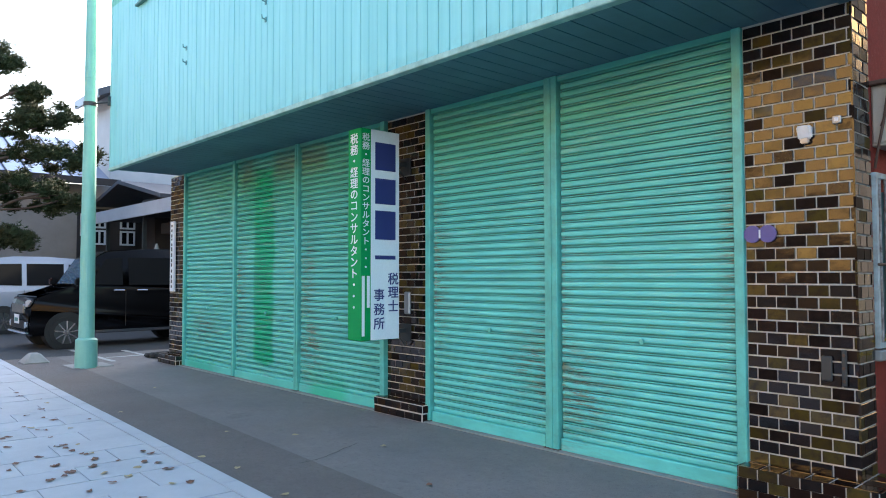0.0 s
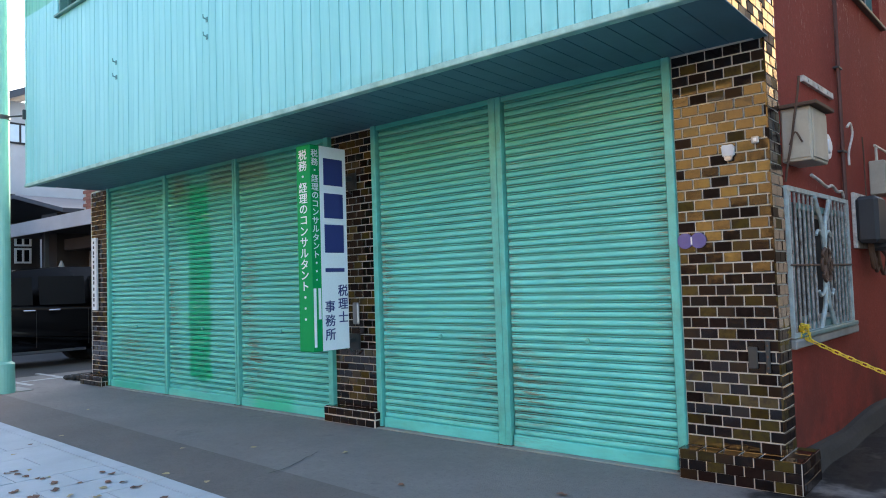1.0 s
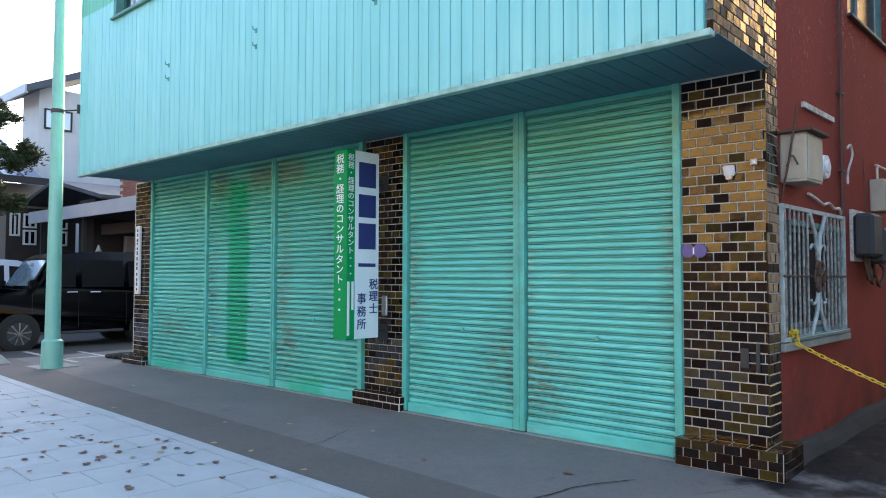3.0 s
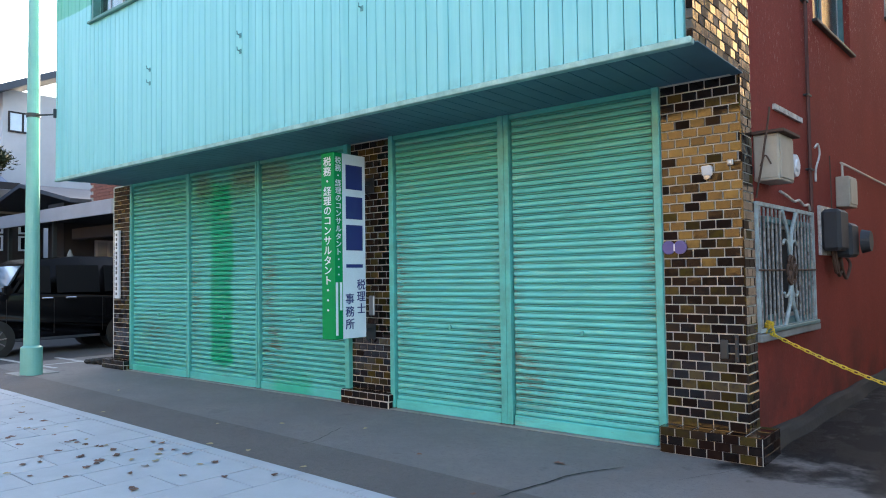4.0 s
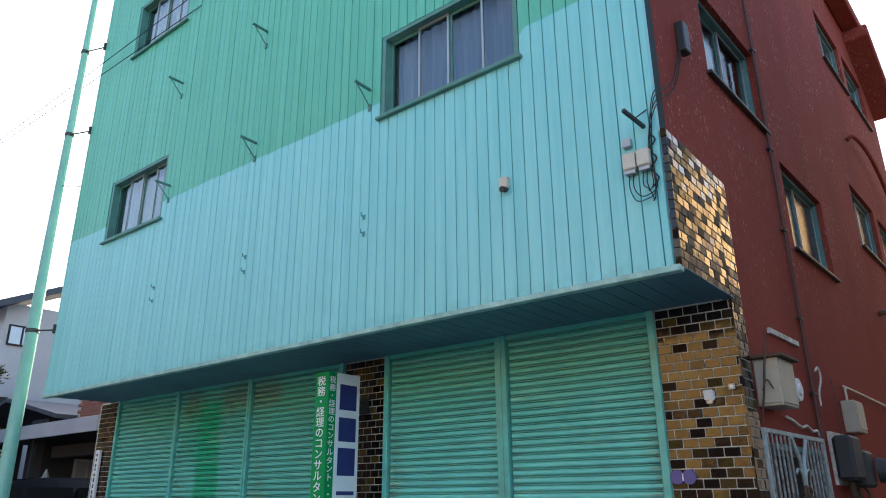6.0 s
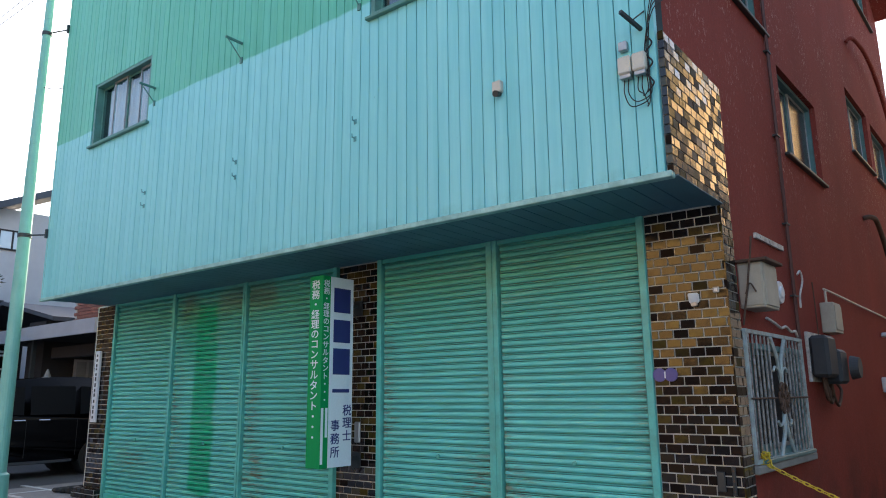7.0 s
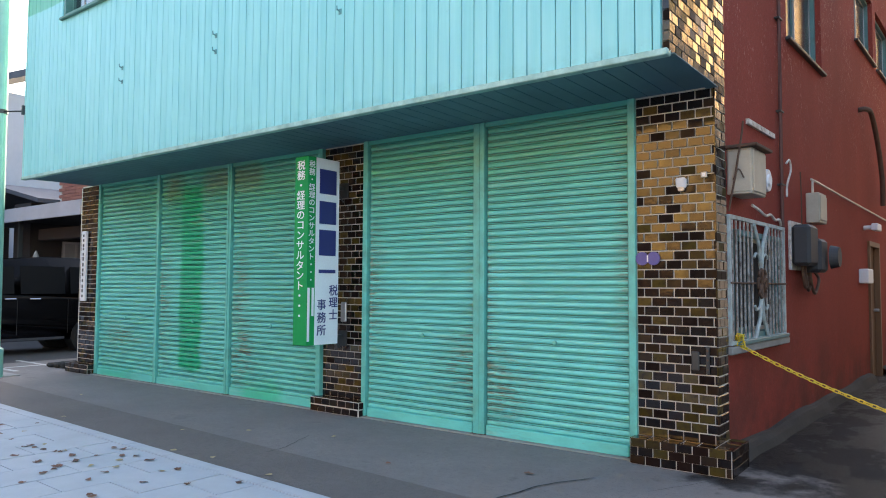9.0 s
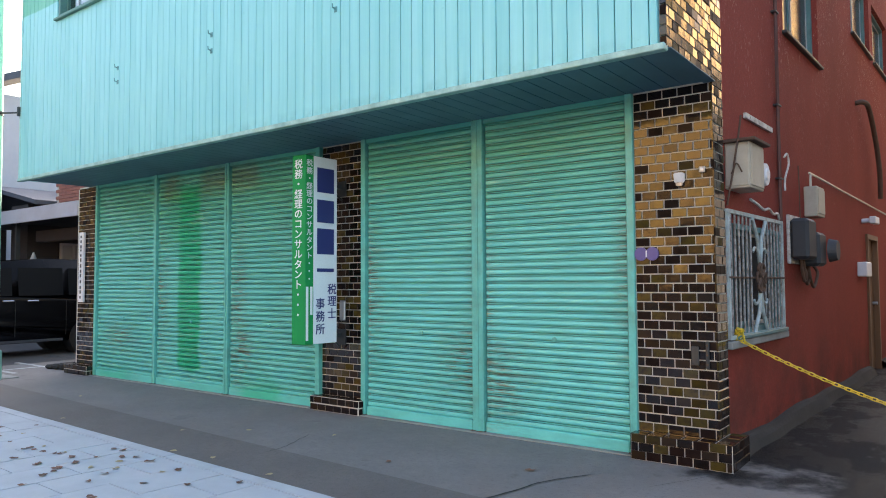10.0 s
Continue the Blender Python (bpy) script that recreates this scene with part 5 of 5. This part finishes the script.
        r = [bm.verts.new((p.co.x - out * 2.5, p.co.y, p.co.z - 0.03)) for p in q]
        bm.faces.new(q)
        for k in range(4):
            bm.faces.new((q[k], r[k], r[(k + 1) % 4], q[(k + 1) % 4]))
        part(name, bm, mat_, c, "dark glass")
    boxed("grille", (-0.015, 0.06, -0.42, 0.42, 0.62, 0.78), M_CHROME, c, "bright bar grille", 0.012)
    boxed("lower_grille", (-0.012, 0.06, -0.50, 0.50, 0.36, 0.50), M_BLACK, c, "", 0.01)
    boxed("bumper_strip", (-0.03, 0.08, -0.66, 0.66, 0.27, 0.32), M_CHROME, c, "chrome bumper strip", 0.012)
    for x in (-0.025, 3.40):
        boxed("licence_plate", (x, x + 0.012, -0.165, 0.165, 0.44, 0.60), M_WHITE, c, "blank white plate", 0.002)
        boxed("plate_bar", (x - 0.003, x + 0.015, -0.12, 0.12, 0.48, 0.54), M_FRAMEG, c)
    return c


kei_car(M_CARB, pose(-13.66, -1.20, 0, 0, 0, 90) @ Matrix.Diagonal((1.03, 1.03, 1.04, 1)), "black tall mini van with tinted glass, parked nose out")
kei_car(M_CARW, pose(-18.2, 2.2, 0, 0, 0, -90), "pale silver mini van parked beyond the black one")

# ---- houses beyond the car park ----
M_GWALL = plain("grey_render", (0.30, 0.27, 0.24), 0.85, dark=(0.20, 0.18, 0.16), scale=1.5)
M_WWALL = plain("white_render", (0.62, 0.58, 0.56), 0.8, dark=(0.5, 0.47, 0.46), scale=1.2)
M_ROOFB = plain("blue_metal_roof", (0.16, 0.22, 0.32), 0.28, 0.6, dark=(0.10, 0.14, 0.22), scale=1.0)
M_SLATE = plain("slate_roof", (0.07, 0.075, 0.09), 0.6, dark=(0.04, 0.04, 0.05), scale=3)
M_DWALL = plain("dark_timber_wall", (0.035, 0.028, 0.026), 0.7, dark=(0.02, 0.016, 0.015), scale=3)
M_RBRICK = plain("red_brick_far", (0.33, 0.13, 0.09), 0.85, dark=(0.22, 0.08, 0.06), scale=6, vary=0.5)
M_FASC = plain("white_fascia_sheet", (0.50, 0.50, 0.53), 0.5, dark=(0.36, 0.36, 0.39), scale=1.5)


def far_window(parent, x, y0, y1, z0, z1, face=1, frame_mat=None, glass=None):
    """Window in a wall that looks along +x at that x."""
    bm = bmesh.new()
    t = 0.06
    for d in ((y0, y1, z1 - t, z1), (y0, y1, z0, z0 + t), (y0, y0 + t, z0 + t, z1 - t), (y1 - t, y1, z0 + t, z1 - t), ((y0 + y1) / 2 - 0.03, (y0 + y1) / 2 + 0.03, z0 + t, z1 - t)):
        box(bm, x - 0.02, x + 0.06, d[0], d[1], d[2], d[3])
    w = part("window", bm, frame_mat or M_ALU, parent)
    bm = bmesh.new()
    box(bm, x - 0.02, x + 0.02, y0 + t, y1 - t, z0 + t, z1 - t)
    part("pane", bm, glass or M_CARG, w)
    return w


def gable_roof(bm, x0, x1, y0, y1, ze, zr, t=0.12):
    """Ridge along y."""
    xm = (x0 + x1) / 2
    for a, b in ((x0, xm), (x1, xm)):
        q = [bm.verts.new(p) for p in ((a, y0, ze), (a, y1, ze), (b, y1, zr), (b, y0, zr))]
        r = [bm.verts.new((p.co.x, p.co.y, p.co.z - t)) for p in q]
        bm.faces.new(q)
        bm.faces.new(r[::-1])
        for k in range(4):
            bm.faces.new((q[k], r[k], r[(k + 1) % 4], q[(k + 1) % 4]))


h = thing("house", "low grey house with a blue-grey standing-seam metal roof", "house")
boxed("wall", (-34, -26, -6, 5.4, 0, 4.6), M_GWALL, h)
boxed("timber_panel", (-25.995, -25.985, 3.1, 5.38, 0.0, 3.75), M_DWALL, h, "dark timber lattice wall")
bm = bmesh.new()
gable_roof(bm, -35, -25.2, -6.6, 3.95, 4.75, 6.9)
roof = part("roof", bm, M_ROOFB, h, "blue-grey metal roof")
for y in np.arange(-6.4, 3.95, 0.65):
    bm = bmesh.new()
    a, b = Vector((-25.2, y, 4.77)), Vector((-30.1, y, 6.92))
    rod(bm, a, b, 0.03, None, 6)
    part("seam", bm, M_SLATE, roof)
boxed("eave_board", (-25.24, -25.14, -6.6, 4.3, 4.52, 4.76), M_DWALL, h, "dark eave board")
for y0, y1, z0, z1 in ((3.62, 4.05, 3.05, 3.55), (4.55, 5.08, 3.05, 3.55), (4.55, 5.08, 2.45, 2.98), (3.62, 4.05, 2.45, 2.98), (3.2, 3.52, 2.75, 3.55)):
    far_window(h, -25.97, y0, y1, z0, z1, frame_mat=M_WHITE)
w2 = thing("house", "white two-storey house with dark-edged projecting eaves", "house")
boxed("wall", (-32.5, -30.6, 5.6, 13, 0, 9.3), M_WWALL, w2)
bm = bmesh.new()
gable_roof(bm, -13.8, -4.88, -33, -29.8, 9.1, 11.2, 0.3)
bmesh.ops.transform(bm, matrix=pose(0, 0, 0, 0, 0, -90) @ Matrix.Diagonal((1, 1, 1, 1)), verts=bm.verts[:])
part("roof", bm, M_SLATE, w2, "dark roof with pale soffit")
boxed("eave_board", (-33, -29.85, 4.80, 4.92, 8.75, 9.12), M_FASC, w2, "pale eave board")
far_window(w2, -30.58, 5.8, 6.9, 7.55, 8.4, frame_mat=M_DWALL, glass=M_LAMP)
far_window(w2, -30.58, 8.0, 9.4, 7.55, 8.4, frame_mat=M_DWALL)
lowroof = thing("annex", "dark timber annex with slate roof behind the car park", "house")
boxed("wall", (-21.6, -20.5, 3.8, 12, 0, 3.7), M_DWALL, lowroof)
bm = bmesh.new()
gable_roof(bm, -27, -19.6, 3.6, 12.4, 3.75, 4.5)
part("roof", bm, M_SLATE, lowroof, "slate roof")
far_window(lowroof, -20.48, 4.7, 5.5, 1.0, 2.6, frame_mat=M_FASC, glass=M_LAMP)
far_window(lowroof, -20.48, 5.8, 6.8, 1.0, 2.6, frame_mat=M_FASC)
cp = thing("canopy", "flat canopy with a pale sheet fascia over a dark entrance", "canopy")
bm = bmesh.new()
box(bm, -23.1, -15.6, 2.85, 2.92, 3.0, 3.36)
box(bm, -15.66, -15.6, 2.92, 7.0, 3.0, 3.36)
part("fascia", bm, M_FASC, cp, "pale sheet fascia")
boxed("deck", (-23.1, -15.67, 2.93, 7.0, 3.1, 3.3), M_DWALL, cp)
for x in (-22.8, -19.6, -16.0):
    boxed("post", (x, x + 0.1, 3.1, 3.2, 0, 3.1), M_STEEL, cp)
boxed("inner_beam", (-19.5, -15.8, 3.6, 3.9, 2.55, 2.85), M_DWALL, cp, "dark timber beam")
bb = thing("brick_parapet", "red brick parapet above the canopy", "wall")
rb = random.Random(5)
boxed("core", (-19.2, -14.6, 4.02, 4.6, 3.37, 4.3), M_MORTAR, bb)
bm = bmesh.new()
box(bm, 0, 0.37, -0.02, 0.05, 0, 0.082)
bk = mesh_of("brick", bm, M_RBRICK)
for r in range(10):
    for k in range(11):
        ob = part("brick", bk, None, bb)
        ob.matrix_basis = pose(-19.2 + k * 0.385 + (0.19 if r % 2 else 0), 4.0, 3.38 + r * 0.092)
sl = thing("stone_lantern", "grey stone garden lantern under the canopy", "lantern", (-18.2, 3.0, 0))
for nm, z0, z1, r0, r1 in (("base", 0, 0.35, 0.28, 0.18), ("shaft", 0.35, 1.3, 0.13, 0.13), ("platform", 1.3, 1.5, 0.16, 0.27), ("fire_box", 1.5, 1.8, 0.17, 0.17), ("cap", 1.8, 2.0, 0.36, 0.12), ("finial", 2.0, 2.2, 0.09, 0.02)):
    bm = bmesh.new()
    rod(bm, (0, 0, z0), (0, 0, z1), r0, r1, 10)
    part(nm, bm, M_CONC, sl)
bm = bmesh.new()
box(bm, -25.0, -24.8, -9, 2.2, 0, 1.5)
solid("garden_wall", bm, M_GWALL, "grey rendered garden wall behind the parked cars", "wall")
bm = bmesh.new()
box(bm, -15, -10.2, 9.0, 9.2, 0, 4.0)
box(bm, -12.2, -9.6, 4.6, 9.0, 0, 4.6)
solid("rear_wall", bm, M_DWALL, "plain dark wall closing the car park", "wall", kind="structure")

# ---- pine tree ----
M_BARK = plain("pine_bark", (0.09, 0.06, 0.045), 0.9, dark=(0.04, 0.028, 0.022), scale=8, relief=0.6)
M_NEEDLE = plain("pine_needles", (0.05, 0.075, 0.036), 0.7, dark=(0.075, 0.06, 0.03), scale=1.2, amount=0.9, relief=0)
pt = thing("pine_tree", "garden pine with layered dark green needle pads", "tree", (-19.5, -0.9, 0))
bm = bmesh.new()
trunk = smooth_pts([(0, 0, 0), (0.15, 0.1, 1.5), (-0.1, 0.3, 3.0), (0.1, 0.1, 4.4), (0.0, 0.3, 5.5), (0.0, 0.35, 6.7)], 4)
for i, (a, b) in enumerate(zip(trunk, trunk[1:])):
    k = i / len(trunk)
    rod(bm, a, b, 0.20 * (1 - k) + 0.03, 0.20 * (1 - k - 1 / len(trunk)) + 0.03, 9, False)
part("trunk", bm, M_BARK, pt, soft=True)
rp = random.Random(17)
needles_v, needles_f = [], []


def tuft(c, s, n=22):
    for _ in range(n):
        d = Vector((rp.gauss(0, 1), rp.gauss(0, 1), abs(rp.gauss(0.5, 0.7)))).normalized()
        o = d.cross(Vector((rp.random(), rp.random(), rp.random()))).normalized() * 0.012
        k = len(needles_v)
        needles_v.extend((c + o, c - o, c + d * s * rp.uniform(0.6, 1.1)))
        needles_f.append((k, k + 1, k + 2))


# needle pads: place along y, height, half width
for py, pz, r in ((1.05, 6.09, 0.55), (1.72, 5.60, 0.72), (0.75, 5.22, 0.85), (2.2, 4.66, 0.46), (1.15, 4.38, 1.05), (1.0, 3.62, 1.3), (1.85, 3.40, 0.62), (0.7, 2.3, 0.5), (0.3, 6.75, 0.6), (-1.2, 5.4, 0.9), (-1.0, 4.1, 1.2), (-0.7, 6.3, 0.7), (-0.6, 2.9, 0.9)):
    px = rp.uniform(-0.5, 0.5)
    base = min(trunk, key=lambda q: abs(q.z - pz + 0.35))
    bm = bmesh.new()
    for k in range(3):
        tip = Vector((px + rp.uniform(-0.5, 0.5) * r, py + (k - 1) * 0.55 * r, pz - 0.05))
        tube(bm, smooth_pts([base, (base + tip) / 2 + Vector((rp.uniform(-0.1, 0.1), 0, rp.uniform(-0.1, 0.25))), tip], 5), 0.035 - 0.008 * k, 6)
    part("limb", bm, M_BARK, pt, soft=True)
    for _ in range(int(5 + 8 * r)):
        a, d = rp.uniform(0, 6.28), r * math.sqrt(rp.random())
        q = Vector((px + math.cos(a) * d * 0.8, py + math.sin(a) * d, pz + rp.uniform(-0.34, 0.30) * (0.55 + 0.45 * r) - 0.10 * (d / r) ** 2))
        s = rp.uniform(0.10, 0.20)
        for _ in range(int(150 * s / 0.18)):
            tuft(q + Vector((rp.gauss(0, s * 0.6), rp.gauss(0, s * 0.75), rp.gauss(0, s * 0.55))), 0.12, 13)
M_NEEDLE.node_tree.nodes["Principled BSDF"].inputs["Specular IOR Level"].default_value = 0.1
me = bpy.data.meshes.new("crown")
me.from_pydata([tuple(v) for v in needles_v], [], needles_f)
me.materials.append(M_NEEDLE)
part("crown", me, None, pt, "dark green needle pads")
# bare shrub by the garden wall
sh = thing("shrub", "bare-branched shrub with a few dark leaves by the garden wall", "shrub", (-22.5, -0.6, 0))
bm = bmesh.new()
for i in range(16):
    a, r0 = rp.uniform(0, 6.28), rp.uniform(0.3, 1.2)
    tube(bm, smooth_pts([(0, 0, 0), (0.3 * math.cos(a), 0.3 * math.sin(a), 0.9), (r0 * math.cos(a), r0 * math.sin(a), rp.uniform(1.6, 2.6))], 4), 0.016, 5)
part("branches", bm, M_BARK, sh)

# ---- overhead wires ----
for i, (a, b, s) in enumerate((((-5.4, -1.02, 8.34), (-34, -1.3, 8.5), 0.25), ((-6.4, -1.0, 8.05), (-34, -1.6, 8.9), 0.35), ((-9.35, -0.99, 6.1), (-9.78, -1.12, 6.2), 0.02))):
    bm = bmesh.new()
    A, B = Vector(a), Vector(b)
    tube(bm, [A.lerp(B, t / 14) - Vector((0, 0, s * 4 * (t / 14) * (1 - t / 14))) for t in range(15)], 0.007, 6)
    solid("overhead_wire", bm, M_BLACK, "thin black overhead service wire fixed to the facade", "cable")

# ---- the other side of the street ----
M_OPP = plain("ochre_render", (0.80, 0.50, 0.18), 0.8, dark=(0.66, 0.38, 0.12), scale=1.0)
M_OPP2 = plain("tan_render", (0.55, 0.43, 0.30), 0.8, dark=(0.45, 0.35, 0.25), scale=1.0)
M_OPP3 = plain("brown_cladding", (0.035, 0.026, 0.02), 0.8, dark=(0.02, 0.016, 0.013), scale=1.0)
M_OPP3.node_tree.nodes["Principled BSDF"].inputs["Specular IOR Level"].default_value = 0.0
# Unseen; colours, heights and dark bases are set for what the tiles mirror.
for x0, x1, hh, mm in ((-90, -36, 13.0, M_OPP3), (-35.5, -14.5, 12.0, M_OPP3), (-14, -2.0, 8.0, M_OPP), (-1.5, 14.0, 7.5, M_OPP2)):
    b = thing("street_building", "plain unseen building across the street with a dark base band", "building", group="buildings across the street")
    boxed("wall", (x0, x1, -30, -19, 0, hh), mm, b)
    boxed("roof", (x0 - 0.2, x1 + 0.2, -30.2, -18.7, hh, hh + 0.25), M_SLATE, b)
    boxed("base_band", (x0 + 0.3, x1 - 0.3, -19.06, -18.98, 0, 2.5), M_OPP3, b, "dark base band added for the tiles to mirror")
    x = x0 + 1.2
    while x < x1 - 2.2:
        boxed("window", (x, x + 1.3, -19.03, -18.97, 3.9, 5.2), M_CARG, b)
        x += 3.6

# ---- unseen plain buildings added to close the place and shape its light ----
# Added out of view: blocks sky over the alley, ochre band gilds the tiles.
nbd = thing("unseen_neighbour", "unseen building added across the alley to shade it and be mirrored", "building")
M_NBD = plain("grey_brown_render", (0.095, 0.088, 0.085), 0.9, dark=(0.07, 0.065, 0.063), scale=1.0)
M_NBD.node_tree.nodes["Principled BSDF"].inputs["Specular IOR Level"].default_value = 0.0
boxed("wall", (5.4, 16, -1.5, 70, 0, 9.0), M_NBD, nbd, "grey-brown rendered lower storeys")
boxed("ochre_band", (5.4, 16, 16, 70, 9.0, 12.3), M_OPP, nbd, "ochre band for the tiles to mirror")
boxed("roof", (5.2, 16.2, 15.8, 70.2, 12.3, 13.6), M_SLATE, nbd)
# Added out of view to keep the sun off the car park and paving.
rbd = thing("unseen_sun_block", "unseen grey block added behind the car park to stop the sun", "building")
boxed("wall", (-60, -9.6, 15, 18, 0, 11.0), M_GWALL, rbd)
